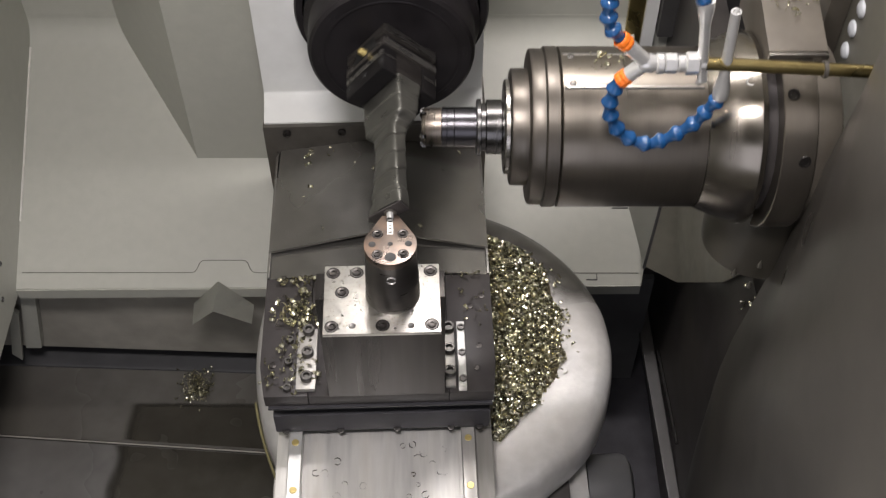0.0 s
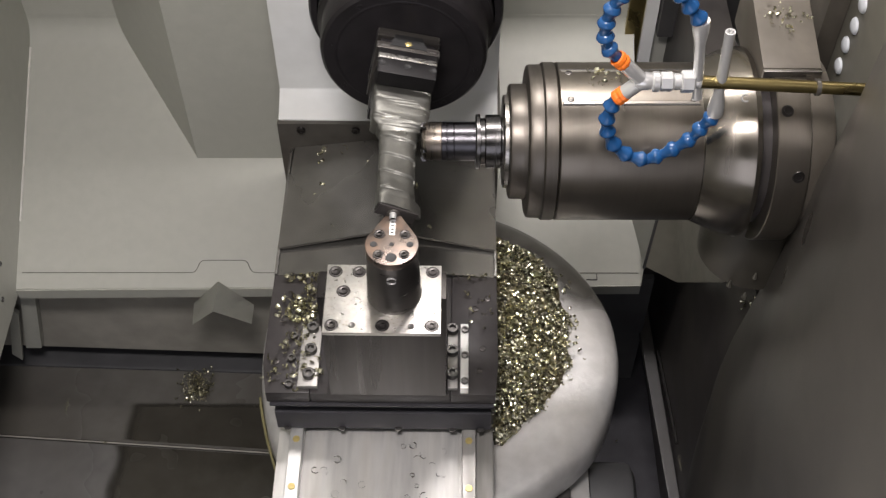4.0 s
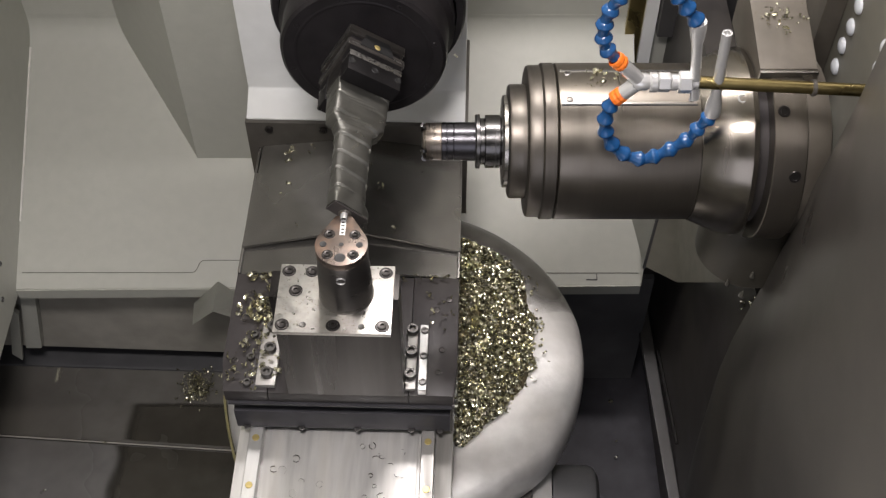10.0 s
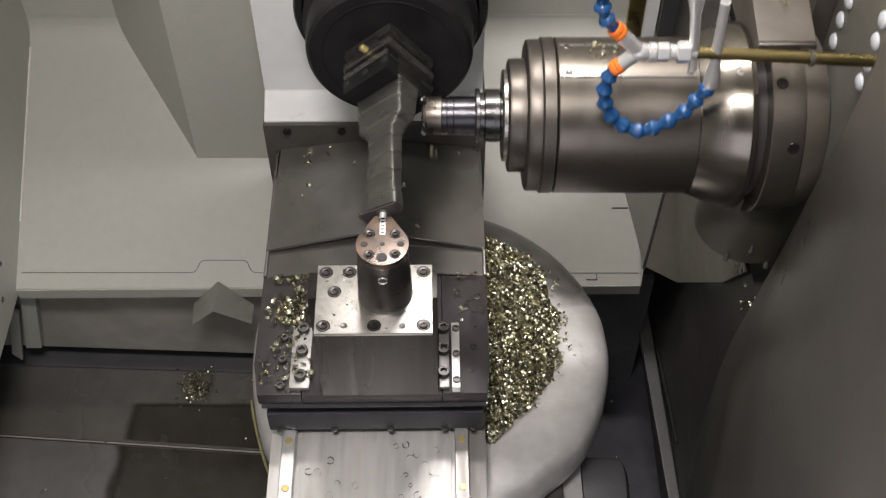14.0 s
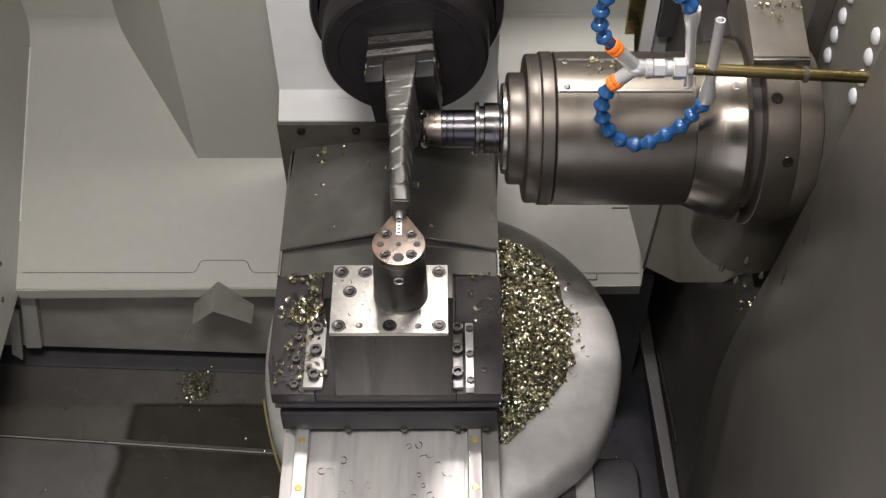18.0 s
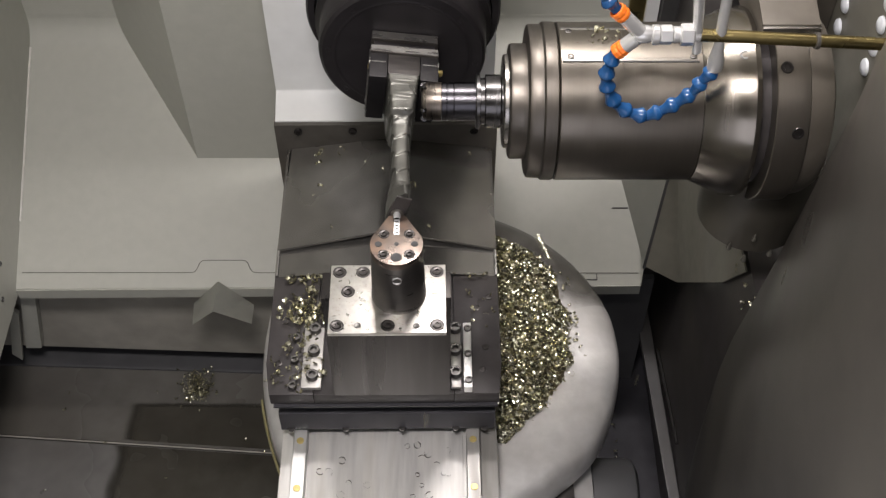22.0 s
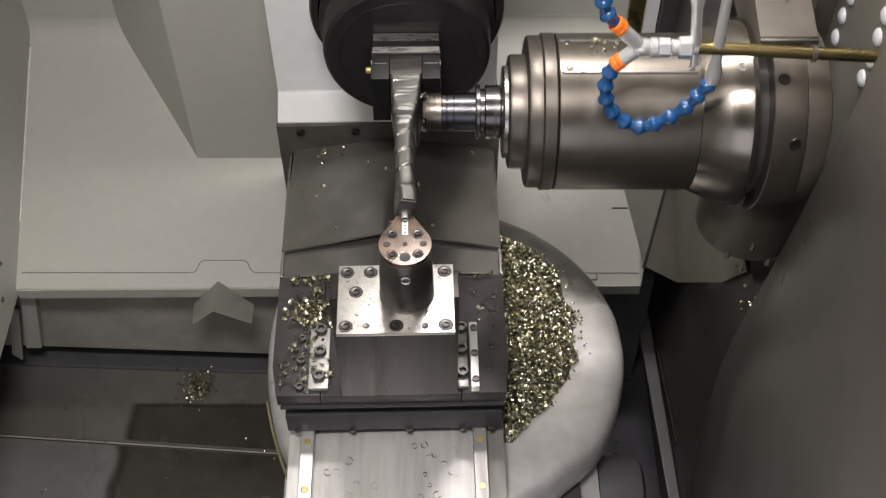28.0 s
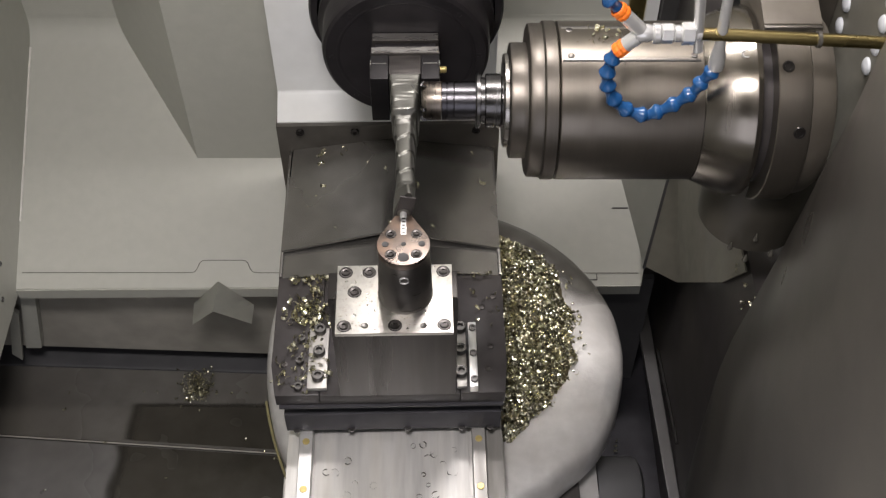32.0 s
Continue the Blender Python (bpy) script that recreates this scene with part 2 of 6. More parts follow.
# ---- mesh helpers ----
def link(name, bm, mat, parent=None, at=(0, 0, 0), smooth=None):
    me = bpy.data.meshes.new(name)
    bmesh.ops.recalc_face_normals(bm, faces=bm.faces[:])
    if smooth is not None:
        for f in bm.faces:
            f.smooth = True
        for e in bm.edges:
            if len(e.link_faces) == 2 and e.calc_face_angle(0) > radians(smooth):
                e.smooth = False
    bm.to_mesh(me)
    bm.free()
    me.materials.append(mat)
    ob = new(name, me)
    ob.location = at
    if parent:
        ob.parent = parent
    return ob


def part(name, bm, mat, parent, label="", at=(0, 0, 0), smooth=35):
    ob = link(name, bm, mat, parent, at, smooth)
    return tagged(ob, label) if label else ob


def share(ob, name, m, parent):
    """Another object on the mesh of ob, under parent, at the pose m."""
    c = new(name, ob.data)
    c.parent = parent
    c.matrix_basis = m
    return c


def thing(name, label, category, at=(0, 0, 0), group="", kind=""):
    ob = new(name)
    ob.empty_display_size = 0.02
    ob.location = at
    return tagged(ob, label, category, group, kind)


def box(x0, x1, y0, y1, z0, z1, bevel=0.0, bm=None, segments=2):
    bm = bm or bmesh.new()
    vs = [bm.verts.new(c) for c in ((x0, y0, z0), (x1, y0, z0), (x1, y1, z0), (x0, y1, z0), (x0, y0, z1), (x1, y0, z1), (x1, y1, z1), (x0, y1, z1))]
    fs = [bm.faces.new([vs[i] for i in q]) for q in ((0, 3, 2, 1), (4, 5, 6, 7), (0, 1, 5, 4), (1, 2, 6, 5), (2, 3, 7, 6), (3, 0, 4, 7))]
    if bevel:
        es = list({e for f in fs for e in f.edges})
        bmesh.ops.bevel(bm, geom=es, offset=bevel, segments=segments, affect="EDGES", profile=0.7)
    return bm


def prism(outline, lo, hi, axis="z", bevel=0.0):
    """A straight prism over an outline of (a, b) points."""
    bm = bmesh.new()
    put = {"z": lambda a, b, c: (a, b, c), "y": lambda a, b, c: (a, c, b), "x": lambda a, b, c: (c, a, b)}[axis]
    low = [bm.verts.new(put(a, b, lo)) for a, b in outline]
    high = [bm.verts.new(put(a, b, hi)) for a, b in outline]
    bm.faces.new(low), bm.faces.new(high)
    n = len(outline)
    for i in range(n):
        bm.faces.new((low[i], low[(i + 1) % n], high[(i + 1) % n], high[i]))
    bmesh.ops.recalc_face_normals(bm, faces=bm.faces[:])
    if bevel:
        bmesh.ops.bevel(bm, geom=bm.edges[:], offset=bevel, segments=2, affect="EDGES", profile=0.7)
    return bm


def lathe(profile, axis="z", steps=64, bm=None, centre=(0, 0, 0)):
    """Turns (radius, height) points about an axis through centre."""
    bm = bm or bmesh.new()
    put = {"z": lambda c, s, h: (c, s, h), "y": lambda c, s, h: (c, h, s), "x": lambda c, s, h: (h, c, s)}[axis]
    rings = []
    for r, h in profile:
        if r < 1e-6:
            rings.append([bm.verts.new([p + q for p, q in zip(centre, put(0, 0, h))])])
        else:
            rings.append([bm.verts.new([p + q for p, q in zip(centre, put(r * math.cos(a), r * math.sin(a), h))]) for a in (2 * math.pi * i / steps for i in range(steps))])
    for a, b in zip(rings, rings[1:]):
        for i in range(steps):
            j = (i + 1) % steps
            if len(a) == 1 and len(b) == 1:
                continue
            if len(a) == 1:
                bm.faces.new((a[0], b[i], b[j]))
            elif len(b) == 1:
                bm.faces.new((a[i], a[j], b[0]))
            else:
                bm.faces.new((a[i], a[j], b[j], b[i]))
    return bm


def tube(points, radius, steps=14, bm=None):
    """A round tube along points."""
    bm = bm or bmesh.new()
    pts = [Vector(p) for p in points]
    rings = []
    for i, p in enumerate(pts):
        d = (pts[min(i + 1, len(pts) - 1)] - pts[max(i - 1, 0)]).normalized()
        q = d.to_track_quat("Z", "Y")
        rings.append([bm.verts.new(p + q @ Vector((radius * math.cos(a), radius * math.sin(a), 0))) for a in (2 * math.pi * k / steps for k in range(steps))])
    for a, b in zip(rings, rings[1:]):
        for k in range(steps):
            bm.faces.new((a[k], a[(k + 1) % steps], b[(k + 1) % steps], b[k]))
    bm.faces.new(rings[0]), bm.faces.new(rings[-1])
    return bm


def along(a, b):
    """The pose at a whose z axis points to b."""
    return Matrix.Translation(a) @ (Vector(b) - Vector(a)).to_track_quat("Z", "Y").to_matrix().to_4x4()


def cap_screw(radius, height):
    """A socket head seen from above, its socket recessed; z is its axis."""
    bm = lathe([(0, 0), (radius, 0), (radius, height * 0.86), (radius * 0.9, height), (radius * 0.56, height), (radius * 0.5, height * 0.45), (0, height * 0.45)], steps=18)
    return bm


def counterbore(radius):
    """A dark sunk ring with a socket screw at its bottom, made as a shallow cup standing just proud of the face."""
    return lathe([(0, 0.0002), (radius * 0.30, 0.0002), (radius * 0.34, 0.0016), (radius * 0.66, 0.0018), (radius * 0.72, 0.0003), (radius * 0.94, 0.0003), (radius, 0.0007), (radius * 1.08, 0.0)], steps=20)


def chips_mesh(spots, seed, size=(0.0035, 0.008), mat=None, flat=1.2, curl=(0.7, 3.4)):
    """Curled metal chips lying at spots of (x, y, z), in one mesh."""
    rnd = random.Random(seed)
    vs, fs = [], []
    for x, y, z in spots:
        r = rnd.uniform(*size) * 0.5
        turn = Euler((rnd.uniform(-flat, flat), rnd.uniform(-flat, flat), rnd.uniform(0, 6.28))).to_matrix()
        sweep, width, n = rnd.uniform(*curl), r * rnd.uniform(0.4, 1.15) * (1 if flat > 0.5 else 0.7), 6
        base = len(vs)
        for i in range(n + 1):
            a = sweep * i / n
            for s in (-0.5, 0.5):
                p = turn @ Vector((r * math.cos(a), r * math.sin(a), s * width + 0.35 * r * a / sweep))
                vs.append((x + p.x, y + p.y, z + p.z))
        fs += [(base + 2 * i, base + 2 * i + 1, base + 2 * i + 3, base + 2 * i + 2) for i in range(n)]
    me = bpy.data.meshes.new("chips")
    me.from_pydata(vs, [], fs)
    for p in me.polygons:
        p.use_smooth = True
    me.materials.append(mat or CHIP)
    return me


# ---- enclosure ----
def slope_z(y):
    return 0.60 + 0.5575 * (y - 1.047)


def build_enclosure():
    k = dict(kind="structure")
    # sloped chip panel with its seam line, lip and corner posts
    bend = [(1.357 + 0.0318 * (2 * t * (1 - t) + t * t), slope_z(1.357) * (1 - t) ** 2 + slope_z(1.3872) * 2 * t * (1 - t) + (slope_z(1.3872) + 0.030) * t * t) for t in (i / 10 for i in range(11))]
    bm = prism([(1.030, slope_z(1.030))] + bend + [(1.3885, slope_z(1.3872) + 0.030), (1.3885, slope_z(1.389) - 0.006), (1.030, slope_z(1.030) - 0.006)], -0.648, 0.300, "x")
    foot = {-1: 1.0292, 1: 1.0350}
    for v in bm.verts:
        if v.co.y < 1.031:
            v.co.y = foot[1 if v.co.x > 0 else -1]
            v.co.z += slope_z(v.co.y) - slope_z(1.030)
    tagged(link("chip_panel", bm, GREY_PAINT, smooth=30), "sloping grey painted sheet panel behind the table", "panel", **k)
    bm = box(-0.648, 0.300, 1.0270, 1.0295, 0.5680, 0.5885, 0.0008)
    box(-0.648, 0.300, 1.0297, 1.068, 0.566, 0.5695, 0.0008, bm)
    for v in bm.verts:
        f = (v.co.x + 0.648) / 0.948
        v.co.y += 0.0055 * f * (v.co.y < 1.04)
        v.co.z += 0.0045 * f
    tagged(link("panel_lip", bm, GREY_PAINT), "folded grey lip along the foot of the sloping panel", "trim", **k)
    # open joint between two sheets, with a tab in it
    tab = [(-0.640, 1.0510), (-0.3815, 1.0510), (-0.3775, 1.0522), (-0.3745, 1.0555), (-0.3705, 1.0640), (-0.3665, 1.0670), (-0.3605, 1.0675), (-0.3070, 1.0675), (-0.3010, 1.0668), (-0.2970, 1.0635), (-0.2930, 1.0550), (-0.2890, 1.0518), (-0.2840, 1.0507), (-0.20, 1.0505)]
    for line in (tab, [(0.10, 1.0505), (0.297, 1.0505)]):
        bm = tube([(x, y, slope_z(y) + 0.0003) for x, y in line], 0.0006, 6)
        tagged(link("panel_seam", bm, JOINT), "thin dark joint between two grey sheets", "trim", **k)
    for x0, x1, y0, y1 in ((0.259, 0.284, 1.1372, 1.1388), (0.2175, 0.2345, 1.0405, 1.0418), (0.2332, 0.2345, 1.0418, 1.0490)):
        bm = box(x0, x1, y0, y1, 0.0004, 0.0010)
        for v in bm.verts:
            v.co.z += slope_z(v.co.y)
        tagged(link("panel_slot", bm, RUBBER), "thin dark slot cut in the sloping panel", "slot", **k)
    # walls
    for name, dims, mat, label in (
            ("wall_back", (-0.72, 0.80, 1.389, 1.42, 0.70, 2.45), GREY_PAINT, "grey painted back wall of the machine enclosure"),
            ("wall_west", (-0.70, -0.648, -0.95, 1.389, 0.578, 2.45), GREY_PAINT, "grey painted side wall of the machine enclosure"),
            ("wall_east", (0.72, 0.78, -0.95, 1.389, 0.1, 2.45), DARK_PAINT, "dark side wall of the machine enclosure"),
            ("ceiling", (-0.72, 0.80, -1.0, 1.42, 2.45, 2.50), GREY_PAINT, "grey painted enclosure ceiling")):
        tagged(link(name, box(*dims), mat), label, "wall" if "wall" in name else "ceiling", **k)
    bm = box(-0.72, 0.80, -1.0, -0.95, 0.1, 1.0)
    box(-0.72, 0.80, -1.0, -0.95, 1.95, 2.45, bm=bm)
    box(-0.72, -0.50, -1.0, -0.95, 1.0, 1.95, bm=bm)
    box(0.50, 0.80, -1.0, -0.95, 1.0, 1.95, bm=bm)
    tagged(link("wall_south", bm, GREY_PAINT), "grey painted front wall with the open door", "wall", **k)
    # column box standing out of the back wall: an upright face and a slanting side
    o = [(-0.379, 1.2072), (-0.20, 1.2072), (-0.20, 1.3885), (-0.508, 1.3885)]
    bm = prism(o, 0.60, 2.44, "z")
    tagged(link("wall_column", bm, GREY_PAINT), "boxed-out grey column with a slanting side on the back wall", "column", **k)
    tagged(link("sealant_bead", tube([(-0.6475, 1.362, slope_z(1.362) + 0.001), (-0.6475, 1.12, slope_z(1.12) + 0.001)], 0.0022, 8), SEALANT), "thin pale bead of sealant in the corner of two sheets", "sealant", **k)
    # trough under the lip
    fall = 0.0622
    bm = box(-0.76, 0.02, 1.070, 1.080, 0.361, 0.560)
    for v in bm.verts:
        if v.co.z < 0.45:
            v.co.z -= fall * (v.co.x + 0.515)
    tagged(link("trough_wall", bm, TROUGH_WALL), "oily dark sheet wall under the lip", "wall", **k)
    # right part of the trough wall, its shade put into darker paint
    tagged(link("pit_wall", box(0.0205, 0.330, 1.070, 1.080, 0.269, 0.560), MOTOR_PAINT), "sheet wall under the lip beside the table, darkened for its shade", "wall", **k)
    # solid dark strip where the trough has an open, shaded gap
    bm = box(-0.86, 0.10, 1.0602, 1.17, 0.20, 0.3145, 0.004)
    for v in bm.verts:
        if v.co.z > 0.25:
            v.co.z -= fall * (v.co.x + 0.515)
    tagged(link("trough_gap", bm, MOTOR_PAINT), "dark strip standing in for the shaded gap behind the trough", "trim", **k)
    # two dark walls added to keep world light out of the gaps
    tagged(link("wall_far_west", box(-0.93, -0.87, -0.95, 1.40, 0.10, 0.60), PIT_PAINT), "dark outer wall added below the side wall", "wall", **k)
    tagged(link("wall_back_low", box(-0.93, 0.80, 1.392, 1.42, 0.10, 0.69), PIT_PAINT), "dark lower back wall added behind the trough", "wall", **k)
    # pale tube that paints the highlight along the trough floor's edge
    tagged(link("trough_rim", tube([(-0.86, 0.9470, 0.3003), (0.10, 0.8782, 0.3003)], 0.0014, 10), TROUGH_WALL), "thin pale line painted for the highlight on the trough rim", "trim", **k)
    tagged(link("wall_ledge", box(-0.87, -0.652, -0.95, 1.39, 0.570, 0.577), GREY_PAINT), "grey ledge under the side wall", "wall", **k)
    # split off in black so its colour holds the shade beside the table
    tagged(link("pit_floor_east", box(0.102, 0.356, -0.95, 1.391, 0.2405, 0.268), WIPER), "pit floor beside the side wall, blackened for the shade there", "floor", **k)
    bm = bmesh.new()
    low, high = [], []
    for x, y0 in ((-0.86, 0.9455), (0.10, 0.8767)):
        section = ((y0, 0.292), (y0 + 0.004, 0.302), (y0 + 0.012, 0.300), (1.000, 0.300), (1.030, 0.3035 - 0.4 * fall * (x + 0.515)), (1.0597, 0.311 - fall * (x + 0.515)), (1.0597, 0.25), (y0, 0.25))
        (low if x < 0 else high).extend(bm.verts.new((x, y, z)) for y, z in section)
    bm.faces.new(low), bm.faces.new(high)
    for i in range(8):
        bm.faces.new((low[i], low[(i + 1) % 8], high[(i + 1) % 8], high[i]))
    tagged(link("trough_floor", bm, TROUGH, smooth=30), "oily dark trough floor with a folded edge", "floor", **k)
    tagged(link("pit_floor", box(-0.86, 0.80, -0.95, 1.391, 0.10, 0.24), TROUGH), "dark oily pit floor under the table", "floor", **k)
    bm = prism([(-0.86, 0.9453), (-0.10, 0.8908), (-0.10, 0.30), (-0.86, 0.30)], 0.2385, 0.2975, "z", 0.001)
    tagged(link("pit_step", bm, STEP_SHEET), "low dark step along the trough", "floor", **k)
    # dark patches painted on the floor for the table's shade and reflection
    for name, outline, z, mat in (("trough_oil", [(-0.540, 1.004), (-0.20, 1.004), (-0.20, 0.9040), (-0.540, 0.9284)], 0.3004, TROUGH_SHADE),
                                  ("step_oil", [(-0.552, 0.9215), (-0.20, 0.8962), (-0.20, 0.45), (-0.552, 0.45)], 0.2980, STEP_SHADE)):
        tagged(link(name, prism(outline, z, z + 0.0006, "z"), mat), "dark patch painted on the sheet floor for the table's shade", "oil", **k)
    bm = bmesh.new()
    near = [bm.verts.new(c) for c in ((-0.661, 1.050, 0.540), (-0.638, 1.050, 0.540), (-0.667, 1.050, 0.395), (-0.693, 1.050, 0.395))]
    far = [bm.verts.new((v.co.x, 1.066, v.co.z)) for v in near]
    bm.faces.new(near), bm.faces.new(far)
    for i in range(4):
        bm.faces.new((near[i], near[(i + 1) % 4], far[(i + 1) % 4], far[i]))
    tagged(link("trough_end_plate", bm, GREY_PAINT), "short grey end plate of the trough", "trim", **k)
    bm = bmesh.new()
    front = [bm.verts.new(c) for c in ((-0.684, 1.045, 0.515), (-0.674, 1.045, 0.500), (-0.706, 1.045, 0.365), (-0.718, 1.045, 0.385))]
    rear = [bm.verts.new((v.co.x, 1.052, v.co.z)) for v in front]
    bm.faces.new(front), bm.faces.new(rear)
    for i in range(4):
        bm.faces.new((front[i], front[(i + 1) % 4], rear[(i + 1) % 4], rear[i]))
    tagged(link("trough_flange", bm, GREY_PAINT), "narrow stained grey flange at the trough end", "trim", **k)
    for y, z in ((0.985, 0.625), (1.02, 0.665), (0.99, 0.70)):
        b = link("wall_screw", cap_screw(0.004, 0.002), BOLT_STEEL)
        b.matrix_world = pose(-0.6479, y, z, 0, 90, 0)
        tagged(b, "small dark screw in the side wall", "screw", kind="structure")
    # roof-shaped deflector on the lip
    bm = bmesh.new()
    a = [bm.verts.new(c) for c in ((-0.3385, 1.0300, 0.6085), (-0.3462, 0.995, 0.5795), (-0.3835, 0.995, 0.544), (-0.3835, 1.0270, 0.5560), (-0.2925, 0.995, 0.5465), (-0.2915, 1.0270, 0.5520))]
    bm.faces.new((a[0], a[1], a[2], a[3])), bm.faces.new((a[1], a[0], a[5], a[4]))
    bmesh.ops.solidify(bm, geom=bm.faces[:], thickness=0.0025)
    tagged(link("deflector", bm, GREY_PAINT), "small roof-shaped grey sheet deflector on the lip", "deflector", **k)
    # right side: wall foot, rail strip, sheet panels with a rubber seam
    # almost black, for the unlit lower part of the side wall
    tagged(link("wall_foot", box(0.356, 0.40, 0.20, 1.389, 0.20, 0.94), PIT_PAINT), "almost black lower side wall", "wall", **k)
    bm = prism([(0.3222, 1.175), (0.3440, 1.175), (0.3555, 0.772), (0.3555, 0.40), (0.346, 0.40), (0.3386, 0.772)], 0.400, 0.412, "z", 0.002)
    tagged(link("side_rail", bm, STRIP_PAINT), "grey steel strip along the foot of the side wall", "rail", **k)
    tagged(link("side_pipe", tube([(0.3525, 1.033, 0.415), (0.3535, 0.842, 0.4505)], 0.0028, 10), BOLT_STEEL), "thin dark pipe along the side wall", "pipe", **k)
    bm = bmesh.new()
    near = [Vector(c) for c in ((0.3012, 1.0345, 0.5920), (0.3062, 1.0600, 0.6070), (0.3480, 1.1750, 0.7700), (0.2640, 1.2150, 0.6930))]
    bm.faces.new([bm.verts.new(c) for c in near])
    bmesh.ops.solidify(bm, geom=bm.faces[:], thickness=0.003)
    tagged(link("corner_panel", bm, GREY_PAINT), "dull grey corner panel beside the sloping sheet", "panel", **k)
    # bent side sheet from the corner panel to the side wall
    bm = bmesh.new()
    # lower edge cut along the end of the lit part of the wall
    g1, g2, r1, r2, r3, r4 = (bm.verts.new(c) for c in ((0.3072, 1.0612, 0.6060), (0.3488, 1.1750, 0.7690), (0.352, 1.03, 0.938), (0.352, 0.80, 0.938), (0.352, 0.8583, 0.838), (0.352, 1.0234, 0.615)))
    for f in ((g1, g2, r4), (g2, r1, r4), (r1, r3, r4), (r1, r2, r3)):
        bm.faces.new(f)
    bmesh.ops.recalc_face_normals(bm, faces=bm.faces[:])
    bmesh.ops.solidify(bm, geom=bm.faces[:], thickness=0.002)
    tagged(link("side_panel", bm, OLIVE_PAINT, smooth=70), "dull olive side panel under the spindle", "panel", **k)
    bm = tube([near[1] + (near[2] - near[1]) * f + Vector((0.0005, 0, 0.001)) for f in (-0.02, 0.3, 0.6, 1.0)], 0.0024, 8)
    tagged(link("seam_gasket", bm, RUBBER), "black rubber gasket between two panels", "trim", **k)
    # near dark door leaf
    heights = (0.358, 0.475, 0.580, 0.769, 0.852, 1.044, 1.176, 1.313, 1.398, 1.806)
    reach = (0.709, 0.733, 0.758, 0.770, 0.763, 0.728, 0.708, 0.688, 0.682, 0.640)
    bm = bmesh.new()
    rows = []
    for i in range(49):
        z = 0.358 + 1.448 * i / 48
        far = float(np.interp(z, heights, reach))
        row = []
        for j in range(33):
            d = 0.26 * (j / 24) if j <= 24 else 0.26 + (far + 0.04) * (j - 24) / 8
            row.append(bm.verts.new((0.300 + 0.050 * max(0.0, 1 - d / 0.26) ** 2, far - d, z)))
        rows.append(row)
    for a, b in zip(rows, rows[1:]):
        for j in range(32):
            bm.faces.new((a[j], a[j + 1], b[j + 1], b[j]))
    bmesh.ops.recalc_face_normals(bm, faces=bm.faces[:])
    bmesh.ops.solidify(bm, geom=bm.faces[:], thickness=0.004)
    tagged(link("door_leaf", bm, DARK_PAINT, smooth=50), "dark brown semi-gloss door leaf close to the camera", "door", **k)
    edge = [(0.3505, float(np.interp(z, heights, reach)) + 0.0012, z) for z in np.linspace(1.205, 1.45, 16)]
    tagged(link("leaf_gasket", tube(edge, 0.0013, 8), RUBBER), "thin black gasket along the door leaf's edge", "trim", **k)
    # upper corner: gold-coloured post and white trim
    tagged(link("corner_post", box(0.285, 0.310, 1.378, 1.388, 0.72, 2.4, 0.001), BRASS), "brass-coloured upright strip in the corner", "trim", **k)
    tagged(link("corner_trim", box(0.3105, 0.330, 1.372, 1.388, 0.72, 2.4, 0.001), WHITE_PAINT), "white upright trim in the corner", "trim", **k)
    # solid black sheet painted for the unlit opening behind the carriage
    tagged(link("corner_void", box(0.332, 0.70, 1.36, 1.388, 0.80, 2.4), RUBBER), "black sheet standing in for the dark opening behind the carriage", "wall", **k)
    # lamp housing that the light comes from
    for name, y, w, x in (("work_lamp", 0.24, 0.36, -0.14), ("back_lamp", 1.26, 0.46, 0.09)):
        lamp = thing(name, "long white work lamp on the enclosure ceiling", "lamp", (x, y, 2.45))
        part("housing", box(-w / 2, w / 2, -0.08, 0.08, -0.05, -0.002, 0.006), WHITE_PAINT, lamp)
        part("tube", tube([(-w / 2 + 0.03, 0, -0.065), (w / 2 - 0.03, 0, -0.065)], 0.013), LAMP_GLOW, lamp)


build_enclosure()

# ---- what rides on the rotary table; places are for the table at rest ----
PX, PY = -0.0481, 0.6698
AX, AZ = -0.0361, 1.1645
RIDERS = []


def rider(name, label, category, group="", kind=""):
    """A thing that moves with the table; its parts are placed in the table's rest coordinates."""
    ob = thing(name, label, category, (PX, PY, 0), group, kind)
    RIDERS.append(ob)
    return ob


def rest(x, y, z):
    return (x - PX, y - PY, z)


def rbox(x0, x1, y0, y1, z0, z1, bevel=0.0):
    return box(x0 - PX, x1 - PX, y0 - PY, y1 - PY, z0, z1, bevel)


def rprism(outline, lo, hi, axis, bevel=0.0):
    bm = prism(outline, lo, hi, axis, bevel)
    for v in bm.verts:
        v.co.x -= PX
        v.co.y -= PY
    return bm


